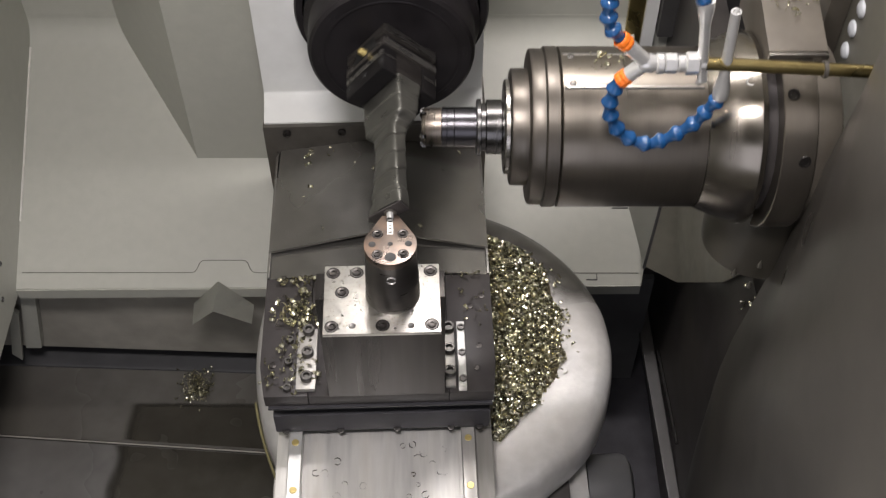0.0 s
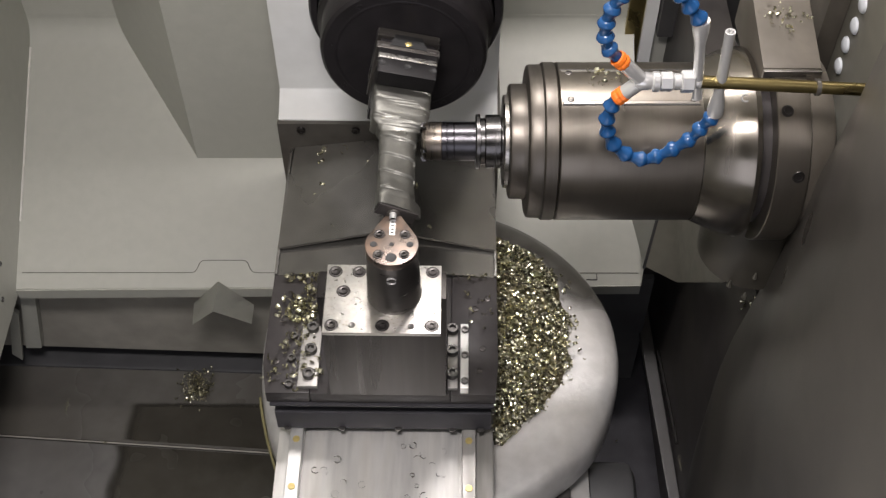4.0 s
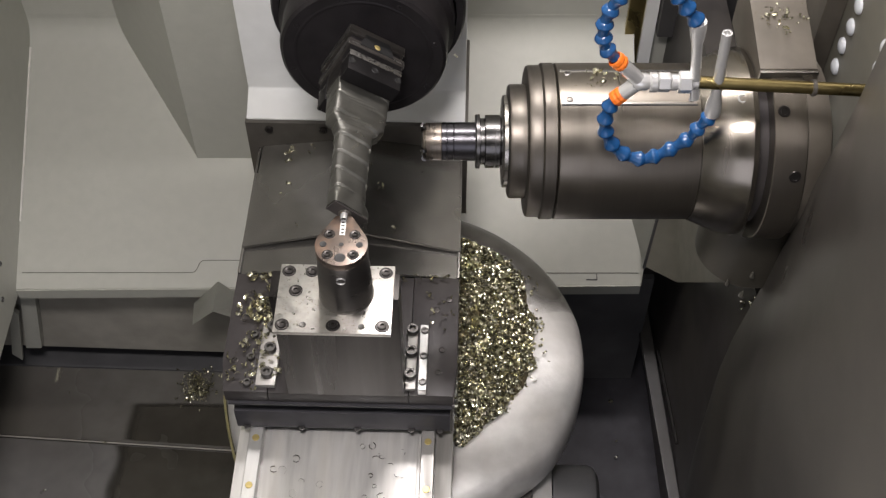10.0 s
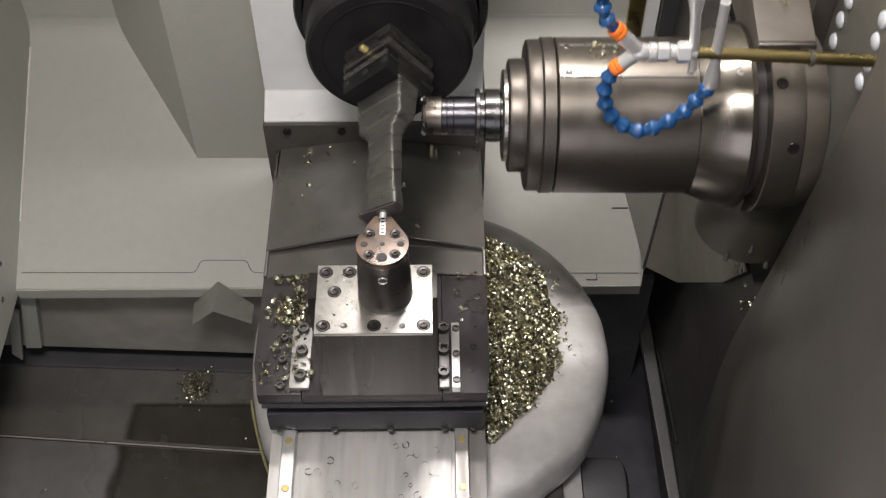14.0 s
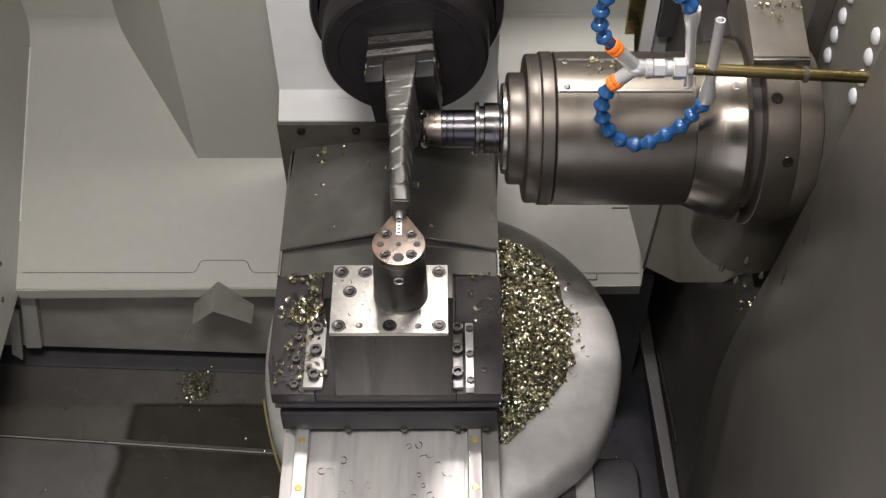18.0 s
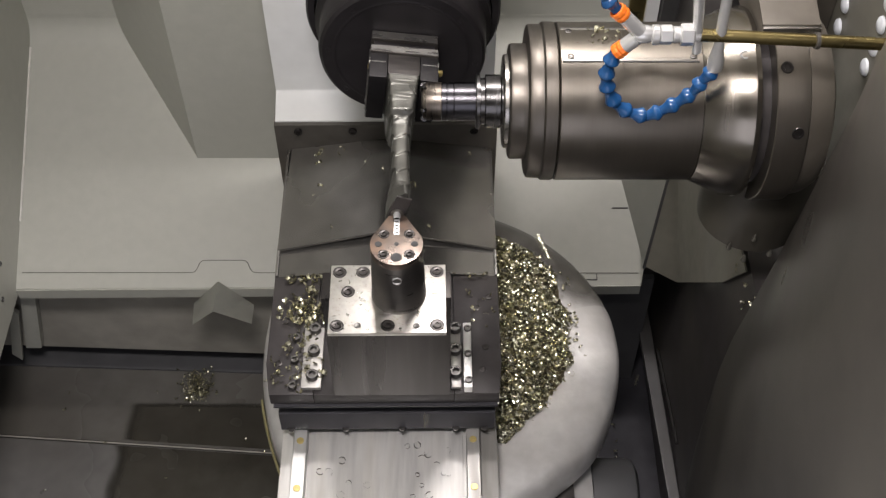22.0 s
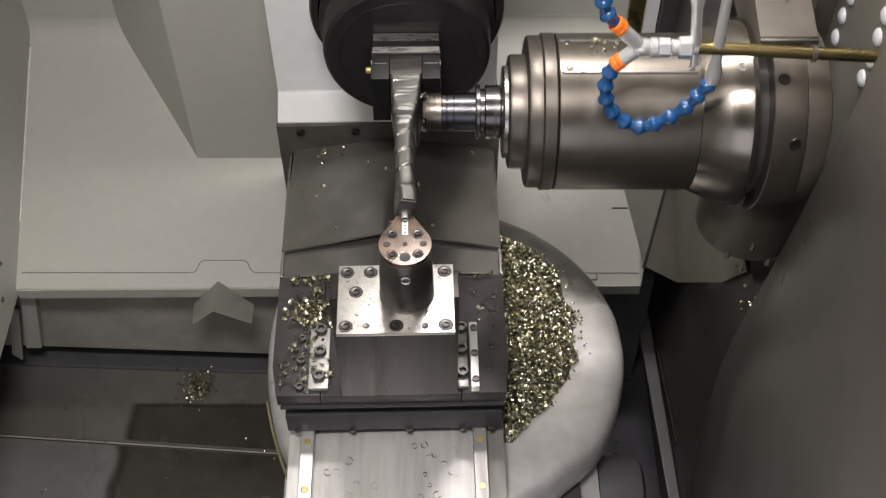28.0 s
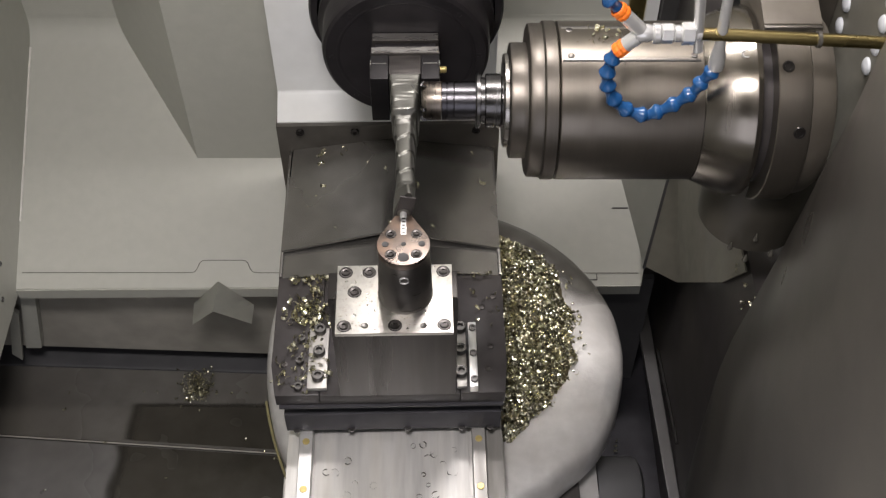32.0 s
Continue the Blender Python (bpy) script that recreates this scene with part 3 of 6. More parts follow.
def build_table():
    t = rider("rotary_table", "large pale grey cast round table with a stained rim", "table")
    c = rest(-0.0145, 0.7997, 0)
    bm = lathe([(0, 0.770), (0.2030, 0.770), (0.2120, 0.7697), (0.2215, 0.7685), (0.2350, 0.7645), (0.2450, 0.7580), (0.2520, 0.7490), (0.2555, 0.7370), (0.2560, 0.715), (0.2450, 0.700), (0, 0.700)], steps=160)
    # the side away from the spindle is cut back to a flatter arc
    for v in bm.verts:
        if v.co.x < -0.04:
            edge = 0.2260 - math.sqrt(0.4366 ** 2 - (v.co.y - 0.0237) ** 2)
            full = math.sqrt(max(0.0, 0.2560 ** 2 - v.co.y ** 2))
            if full > 0.05:
                v.co.x = -0.04 + (v.co.x + 0.04) * max(0.05, (-edge - 0.04)) / max(0.05, full - 0.04) if edge < 0 else v.co.x
    # and the near side towards the spindle draws in a little
    for v in bm.verts:
        a = math.degrees(math.atan2(v.co.y, v.co.x))
        r = math.hypot(v.co.x, v.co.y)
        if -100 < a < 18 and 0.203 < r < 0.256:
            w = min(1.0, (18 - a) / 18, (a + 100) / 20)
            q = 1 + w * ((0.203 + 0.053 * ((r - 0.203) / 0.053) ** 0.36) / r - 1)
            v.co.x, v.co.y = v.co.x * q, v.co.y * q
        if -150 < a < 15:
            q = float(np.interp(a, (-150, -100, -46, -33, -12, 7, 15), (1.0, 0.93, 0.925, 0.958, 0.967, 0.987, 1.0)))
            v.co.x, v.co.y = v.co.x * q, v.co.y * q
    part("disc", bm, DISC_PAINT, t, at=c)
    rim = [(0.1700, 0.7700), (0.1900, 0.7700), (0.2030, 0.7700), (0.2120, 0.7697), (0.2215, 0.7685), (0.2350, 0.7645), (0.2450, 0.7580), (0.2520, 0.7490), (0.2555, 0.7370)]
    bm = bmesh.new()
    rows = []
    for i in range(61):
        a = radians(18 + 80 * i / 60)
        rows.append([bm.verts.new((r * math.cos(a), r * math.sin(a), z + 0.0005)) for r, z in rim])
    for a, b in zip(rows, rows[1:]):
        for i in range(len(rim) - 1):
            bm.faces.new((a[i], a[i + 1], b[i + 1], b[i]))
    part("oil_stain", bm, RIM_DARK, t, "dark band along the rim", at=c)
    arc = [(0.2260 - math.sqrt(0.4386 ** 2 - (y - 0.0237) ** 2), y, 0.745 - 0.022 * k / 24) for k, y in ((k, -0.055 - 0.10 * k / 24) for k in range(25))]
    part("drip_edge", tube(arc, 0.0017, 8), STAIN, t, "yellow stained drip edge", at=c)
    part("saddle", rbox(-0.20, 0.195, 0.40, 0.700, 0.50, 0.684, 0.004), DISC_PAINT, t)
    part("motor_end", lathe([(0, 0.1965), (0.050, 0.1965), (0.050, 0.244), (0.047, 0.251), (0.038, 0.256), (0, 0.257)], "x", 48), MOTOR_PAINT, t, "dark grey painted motor end cap", at=(-PX, 0.664 - PY, 0.630))
    part("pillar", rbox(-0.16, 0.17, 0.62, 0.95, 0.24, 0.70, 0.01), PIT_PAINT, t)
    # slide base with rails in front of the carriage
    s = rider("tailstock_slide", "bright machined slide plate with two linear rails", "machine slide")
    part("base", rbox(-0.1805, 0.070, 0.30, 0.70, 0.772, 0.806, 0.002), SLIDE_STEEL, s)
    part("side_ledge", rbox(0.0500, 0.0698, 0.30, 0.70, 0.8062, 0.809, 0.001), LEDGE_STEEL, s)
    part("middle_plate", rbox(-0.1465, 0.0295, 0.30, 0.70, 0.8062, 0.8105, 0.001), SLIDE_STEEL, s)
    first = None
    for x in (-0.1575, 0.0415):
        rail = part("rail", rprism([(x - 0.0079, 0.807), (x + 0.0079, 0.807), (x + 0.0079, 0.8209), (x + 0.0071, 0.8217), (x - 0.0071, 0.8217), (x - 0.0079, 0.8209)], 0.30, 0.70, "y"), RAIL_STEEL if x < 0 else DULL_RAIL, s)
        for y in (0.6449, 0.5849, 0.5249):
            m = Matrix.Translation(rest(x, y, 0.8217))
            if first is None:
                first = part("rail_cap", lathe([(0.0042, -0.001), (0.0042, 0.0005), (0.0037, 0.0009), (0, 0.0009)], steps=20), CAP_BRASS, rail)
                first.matrix_basis = m
            else:
                share(first, "rail_cap", m, rail)


def build_covers():
    c = rider("way_cover", "dark steel telescopic way cover with ridged plates", "machine cover")
    xl, xr, xm = -0.192, 0.0735, -0.0586
    # three overlapping plates, each a low ridge, front edges drawn back in the middle
    for name, yf, ym, yb, z in (("rear_plate", 0.860, 0.874, 1.027, 0.9035), ("middle_plate", 0.822, 0.824, 0.91, 0.8985)):
        bm = bmesh.new()
        n = 24
        top, low = [], []
        for j in range(2):
            for i in range(n + 1):
                f = i / n
                x = (xl + 0.006 * j) + (xr - xl - 0.010 * j) * f
                dip = 1 - abs(2 * f - 1)
                flat = dip
                y = (yf + (ym - yf) * flat) if j == 0 else yb
                zz = z + (0.019 if z > 0.9 else 0.012) * flat
                top.append(bm.verts.new((x - PX, y - PY, zz)))
                low.append(bm.verts.new((x - PX, y - PY, zz - 0.004)))
        w = n + 1
        for i in range(n):
            bm.faces.new((top[i], top[i + 1], top[w + i + 1], top[w + i]))
            bm.faces.new((low[i], low[w + i], low[w + i + 1], low[i + 1]))
            bm.faces.new((top[i], low[i], low[i + 1], top[i + 1]))
            bm.faces.new((top[w + i], top[w + i + 1], low[w + i + 1], low[w + i]))
        for i in (0, n):
            bm.faces.new((top[i], top[w + i], low[w + i], low[i]))
        part(name, bm, COVER_STEEL, c, smooth=20)
    for x in (xl, xr - 0.003):
        part("side_skirt", rbox(x, x + 0.003, 0.822, 1.027, 0.772, 0.902, 0.0005), COVER_STEEL, c)


def screws_on(parent, spots, radius, height, mat=None, name="screw"):
    first = None
    for x, y, z in spots:
        m = Matrix.Translation(rest(x, y, z))
        if first is None:
            first = part(name, cap_screw(radius, height), mat or BOLT_STEEL, parent)
            first.matrix_basis = m
        else:
            share(first, name, m, parent)


def build_carriage():
    c = rider("tailstock_carriage", "black steel tailstock carriage riding on two rails", "machine carriage")
    xl, xr = -0.189, 0.0725
    part("body", rbox(-0.176, 0.060, 0.674, 0.822, 0.8225, 0.893, 0.003), BLACK_STEEL, c)
    part("wing", rprism([(-0.192, 0.822), (-0.1925, 0.70), (-0.186, 0.659), (-0.137, 0.659), (-0.137, 0.822)], 0.880, 0.900, "z", 0.002), BLACK_STEEL, c)
    part("wing", rprism([(0.0735, 0.822), (0.0735, 0.70), (0.070, 0.659), (0.020, 0.659), (0.020, 0.822)], 0.880, 0.900, "z", 0.002), BLACK_STEEL, c)
    part("front_strip", rbox(xl + 0.006, xr - 0.004, 0.6560, 0.6735, 0.8760, 0.8795, 0.001), WIPER, c)
    part("wiper", rbox(xl + 0.009, xr - 0.006, 0.6580, 0.6735, 0.8235, 0.8590, 0.002), WIPER, c)
    part("bridge", rbox(-0.1365, 0.0195, 0.659, 0.822, 0.8805, 0.899, 0.001), BLACK_STEEL, c)
    # clamp strips on both sides of the pedestal
    part("clamp_strip", rbox(-0.150, -0.128, 0.664, 0.744, 0.9005, 0.907, 0.001), DULL_RAIL, c)
    part("clamp_strip", rbox(0.0165, 0.0275, 0.664, 0.746, 0.9005, 0.906, 0.001), DULL_RAIL, c)
    part("gib_strip", rbox(0.0305, 0.0395, 0.660, 0.746, 0.9005, 0.912, 0.001), RAIL_STEEL, c)
    screws_on(c, [(0.0215, y, 0.906) for y in (0.681, 0.711, 0.7405)], 0.0068, 0.007)
    screws_on(c, [(0.0355, y, 0.912) for y in (0.669, 0.703, 0.737)], 0.0042, 0.003)
    screws_on(c, [(-0.138, y, 0.907) for y in (0.678, 0.7105, 0.740)], 0.0068, 0.007)
    screws_on(c, [(-0.160, y, 0.9005) for y in (0.669, 0.703, 0.733)], 0.0048, 0.005)
    screws_on(c, [(-0.178, 0.70, 0.9005), (0.052, 0.69, 0.9005), (0.056, 0.72, 0.9005), (0.048, 0.775, 0.9005), (0.062, 0.79, 0.9005)], 0.004, 0.0008, SUNK_STEEL)
    screws_on(c, [(-0.168, 0.6572, 0.8265), (-0.105, 0.6572, 0.8265), (-0.04, 0.6572, 0.8265), (0.022, 0.6572, 0.8265), (0.055, 0.6572, 0.8265)], 0.004, 0.002)


PLATE_X, PLATE_Y, PLATE_Z = -0.0470, 0.6541, 1.0885


def build_tailstock():
    t = rider("tailstock", "dark steel tailstock block with bright bolted plate and round post", "tailstock")
    part("pedestal", rbox(-0.1130, 0.0150, 0.6575, 0.690, 0.900, PLATE_Z - 0.0046, 0.0015), BLOCK_STEEL, t)
    part("base_plate", rbox(PLATE_X - 0.0568, PLATE_X + 0.0568, PLATE_Y - 0.041, PLATE_Y + 0.041, PLATE_Z - 0.0045, PLATE_Z, 0.0010), GROUND_STEEL, t)
    z = PLATE_Z + 0.0001
    ox, oy = PLATE_X - PX, PLATE_Y - PY
    cb = None
    for x, y in ((-0.0493, 0.0328), (-0.0255, 0.0328), (0.0493, 0.0328), (-0.040, 0.0085), (-0.0493, -0.0328), (0.0008, -0.0328), (0.0493, -0.0328)):
        m = Matrix.Translation((x * 0.977 + ox, y * 0.977 + oy, z))
        if cb is None:
            cb = part("counterbored_screw", counterbore(0.0064), SUNK_STEEL, t)
            cb.matrix_basis = m
        else:
            share(cb, "counterbored_screw", m, t)
    hole = None
    for x, y in ((-0.029, -0.0325), (0.029, -0.0335)):
        m = Matrix.Translation((x * 0.977 + ox, y * 0.977 + oy, z))
        if hole is None:
            hole = part("dowel_hole", lathe([(0, 0.0002), (0.0022, 0.0002), (0.0030, 0.0004), (0.0034, 0.0)], steps=16), BOLT_STEEL, t)
            hole.matrix_basis = m
        else:
            share(hole, "dowel_hole", m, t)
    pc = rest(AX, 0.6612, 0)
    part("post", lathe([(0, PLATE_Z), (0.0268, PLATE_Z), (0.0270, PLATE_Z + 0.001), (0.0265, 1.094), (0.0252, 1.1335), (0.0245, 1.1355), (0.0245, 1.1560), (0, 1.1560)], steps=64), POST_STEEL, t, "turned dark post", at=pc)
    part("set_screw", lathe([(0, 0), (0.0035, 0), (0.0045, 0.001), (0.0045, -0.002)], "y", 18), NICKEL, t, at=(pc[0], pc[1] - 0.0243, 1.141))
    # teardrop top plate with its pointed nose to the workpiece
    r, n = 0.0247, 40
    o = [(r * math.cos(a), r * math.sin(a)) for a in (radians(28) - radians(236) * i / n for i in range(n + 1))]
    o += [(-0.0075, 0.0345), (0.0075, 0.0345)]
    part("top_plate", prism(o, 1.1562, 1.1645, "z", 0.0006), COPPER_STEEL, t, "worn coppery pointed plate", at=(pc[0], pc[1], 0))
    s1 = s2 = None
    for a in (45, 135, 225, 315):
        m = Matrix.Translation((pc[0] + 0.0169 * math.cos(radians(a)), pc[1] + 0.0169 * math.sin(radians(a)), 1.1646))
        if s1 is None:
            s1 = part("counterbored_screw", counterbore(0.0049), SUNK_STEEL, t)
            s1.matrix_basis = m
        else:
            share(s1, "counterbored_screw", m, t)
    for x, y, q in ((-0.0169, 0, 1), (0.0169, 0, 1), (0, -0.0155, 1.55), (0, 0, 0.7)):
        m = Matrix.Translation((pc[0] + x, pc[1] + y, 1.1646)) @ Matrix.Diagonal((q, q, 1, 1))
        if s2 is None:
            s2 = part("drilled_hole", lathe([(0, 0.0002), (0.0024, 0.0002), (0.0031, 0.0003), (0.0034, 0)], steps=18), SOCKET, t)
            s2.matrix_basis = m
        else:
            share(s2, "drilled_hole", m, t)
    # engraved strip on the nose: plain bars
    part("marking", box(pc[0] - 0.0026, pc[0] + 0.0026, pc[1] + 0.011, pc[1] + 0.034, 1.1646, 1.1650, 0.0), NICKEL, t, "bright engraved marking strip")
    bar = None
    for i in range(5):
        m = Matrix.Translation((pc[0], pc[1] + 0.0135 + 0.0042 * i, 1.1651))
        if bar is None:
            bar = part("marking_bar", box(-0.0016, 0.0016, -0.0007, 0.0007, 0, 0.0002), BLOCK_STEEL, t)
            bar.matrix_basis = m
        else:
            share(bar, "marking_bar", m, t)
    part("centre_tip", lathe([(0.0035, 0.028), (0.0035, 0.040), (0.0018, 0.046), (0, 0.0465)], "y", 20), NICKEL, t, at=(pc[0], pc[1], 1.1660))


def build_headstock():
    h = rider("headstock", "white painted headstock housing with a black round chuck", "headstock")
    xl, xr = -0.2035, 0.0760
    part("housing", rprism([(1.0335, 0.9485), (1.068, 0.9645), (1.071, 0.967), (1.071, 1.45), (1.19, 1.45), (1.19, 0.775), (1.0335, 0.775)], xl, xr, "x", 0.0015), WHITE_PAINT, h)
    part("end_plate", rbox(xl - 0.0015, xr + 0.004, 1.0275, 1.1920, 0.775, 0.9465, 0.001), DARK_STEEL, h)
    sc = None
    for x in (-0.175, -0.105, 0.05):
        m = Matrix.Translation(rest(x, 1.0274, 0.936)) @ pose(0, 0, 0, 90, 0, 0)
        if sc is None:
            sc = part("screw", cap_screw(0.0055, 0.003), SUNK_STEEL, h)
            sc.matrix_basis = m
        else:
            share(sc, "screw", m, h)
    part("spindle_ring", lathe([(0.098, 0.985), (0.105, 0.985), (0.1075, 0.99), (0.1075, 1.0705), (0.09, 1.0705)], "y", 96), CHUCK_BLACK, h, at=(AX + 0.0026 - PX, -PY, AZ))
    return h


def build_chuck(h):
    """The chuck turns on the headstock; its origin lies on the axis."""
    c = link("chuck", lathe([(0, 0.9165), (0.020, 0.9165), (0.0850, 0.9168), (0.0883, 0.9200), (0.0898, 0.926), (0.0898, 0.956), (0.091, 0.960), (0.0960, 0.9655), (0.0960, 0.984), (0.092, 0.984)], "y", 96), CHUCK_BLACK, h, smooth=30)
    part("groove_ring", lathe([(0.0705, 0.9166), (0.0715, 0.9162), (0.0735, 0.9162), (0.0745, 0.9166)], "y", 96), CHUCK_BLACK, c)
    hole = None
    for i in range(8):
        a = radians(45 * i + 90)
        m = Matrix.Translation((0.0785 * math.cos(a), 0.9167, 0.0785 * math.sin(a))) @ pose(0, 0, 0, 90, 0, 0)
        if hole is None:
            hole = part("screw_hole", lathe([(0, 0.0002), (0.0020, 0.0002), (0.0026, 0.0004), (0.0030, 0)], steps=18), CHUCK_BLACK, c)
            hole.matrix_basis = m
        else:
            share(hole, "screw_hole", m, c)
    c.location = (AX - PX, -PY, AZ)
    return c


def build_fixture():
    """Clamping fixture on the chuck face; jaws on both broad sides of the blade root. Axis along y, origin on the axis."""
    f = thing("clamping_fixture", "dark steel clamping fixture with two jaws and bright ground edges", "fixture")
    part("rear_plate", box(-0.0345, 0.0345, 0.9045, 0.9162, -0.0320, 0.0320, 0.001), RAW_STEEL, f)
    part("neck", box(-0.0315, 0.0315, 0.8955, 0.9045, -0.0285, 0.0285, 0.0005), CHUCK_BLACK, f)
    part("front_plate", box(-0.0350, 0.0350, 0.8857, 0.8955, -0.0320, 0.0320, 0.001), RAW_STEEL, f)
    for s in (-1, 1):
        for y0, y1, w in ((0.9053, 0.9155, 0.0338), (0.8863, 0.8947, 0.0343)):
            part("ground_edge", box(-w, w, y0, y1, *sorted((s * 0.0318, s * 0.0325))), EDGE_STEEL, f, "bright ground edge")
    for s in (-1, 1):
        x0, x1 = sorted((s * 0.0168, s * 0.0352))
        part("jaw", box(x0, x1, 0.8502, 0.8855, -0.0298, 0.0298, 0.0012), JAW_STEEL, f)
        for z in (-1, 1):
            z0, z1 = sorted((z * 0.0292, z * 0.0302))
            part("jaw_edge", box(x0 + 0.002, x1 - 0.002, 0.8722, 0.8732, z0, z1), EDGE_STEEL, f, "thin bright edge of the jaw")
        x0, x1 = sorted((s * 0.0345, s * 0.0358))
        part("ground_bar", box(x0, x1, 0.8709, 0.8776, -0.0300, 0.0300, 0.0004), EDGE_STEEL, f, "bright ground bar across the jaw")
        for z in (-1, 1):
            z0, z1 = sorted((z * 0.0200, z * 0.0285))
            x0, x1 = sorted((s * 0.0350, s * 0.0354))
            part("pocket_edge", box(x0, x1, 0.8895, 0.8907, z0, z1), EDGE_STEEL, f)
        b = part("slot", prism([(-0.014, -0.0085), (0.014, -0.0085), (0.0195, 0.009), (-0.0195, 0.009)], 0, 0.0004), SOCKET, f)
        b.matrix_basis = pose(s * 0.0351, 0.9000, 0, 0, 90 * s, 0) @ pose(0, 0, 0, 0, 0, 180)
        b = part("brass_screw", lathe([(0, 0.0008), (0.0024, 0.0008), (0.0034, 0.0004), (0.0034, 0)], steps=18), CAP_BRASS, f)
        b.matrix_basis = pose(s * 0.0352, 0.8965, 0, 0, 90 * s, 0)
        for z in (-0.0265, 0.0, 0.0265):
            b = part("jaw_hole", lathe([(0, 0.0002), (0.0026, 0.0002), (0.0034, 0.0004), (0.0038, 0)], steps=14), SOCKET, f)
            b.matrix_basis = pose(s * 0.0353, 0.8630, z, 0, 90 * s, 0)
    b = part("stud", lathe([(0, 0), (0.0036, 0), (0.0036, 0.0062), (0.0028, 0.0075), (0, 0.0075)], steps=16), CAP_BRASS, f, "small brass stud")
    b.matrix_basis = pose(0.0355, 0.8950, 0.0, 0, 90, 0)
    return f


def blade_section(y):
    """Half chord, half thickness, camber, twist (degrees), squareness and shift along the chord of the blade at y."""
    keys = ((0.8570, 0.0297, 0.0163, 0.0, 0, 14.0, 0.0), (0.8345, 0.0296, 0.0150, 0.0, 0, 9.0, 0.0), (0.8110, 0.0292, 0.0130, 0.0, 1, 7.0, 0.0), (0.8035, 0.0228, 0.0116, 0.0005, 3, 4.5, 0.0),
            (0.7970, 0.0193, 0.0106, 0.0008, 6, 3.4, 0.0), (0.7780, 0.0185, 0.0099, 0.001, 5, 3.2, 0.0), (0.7500, 0.0185, 0.0096, 0.001, 0, 3.2, 0.0), (0.7230, 0.0184, 0.0095, 0.0005, -7, 3.2, 0.001),
            (0.7170, 0.0192, 0.0094, 0.0, -9, 3.5, 0.001), (0.7125, 0.0222, 0.0090, 0.0, -10, 5.0, 0.004), (0.7010, 0.0226, 0.0086, 0.0, -12, 6.0, 0.0045))
    if y >= keys[0][0]:
        return keys[0][1:]
    for a, b in zip(keys, keys[1:]):
        if b[0] <= y <= a[0]:
            f = (a[0] - y) / (a[0] - b[0])
            f = f * f * (3 - 2 * f)
            return tuple(p + (q - p) * f for p, q in zip(a[1:], b[1:]))
    return keys[-1][1:]


def step_depth(s):
    """Depth of a cutter step, 0 to 1: a long hollow pass with a raised burr and an undercut at its end."""
    s = 1.0 - s % 1.0
    if s < 0.10:
        return 1.0 - 0.25 * s / 0.10
    if s < 0.92:
        return 0.75 * (1 - (s - 0.10) / 0.82)
    return 12.5 * (s - 0.92)


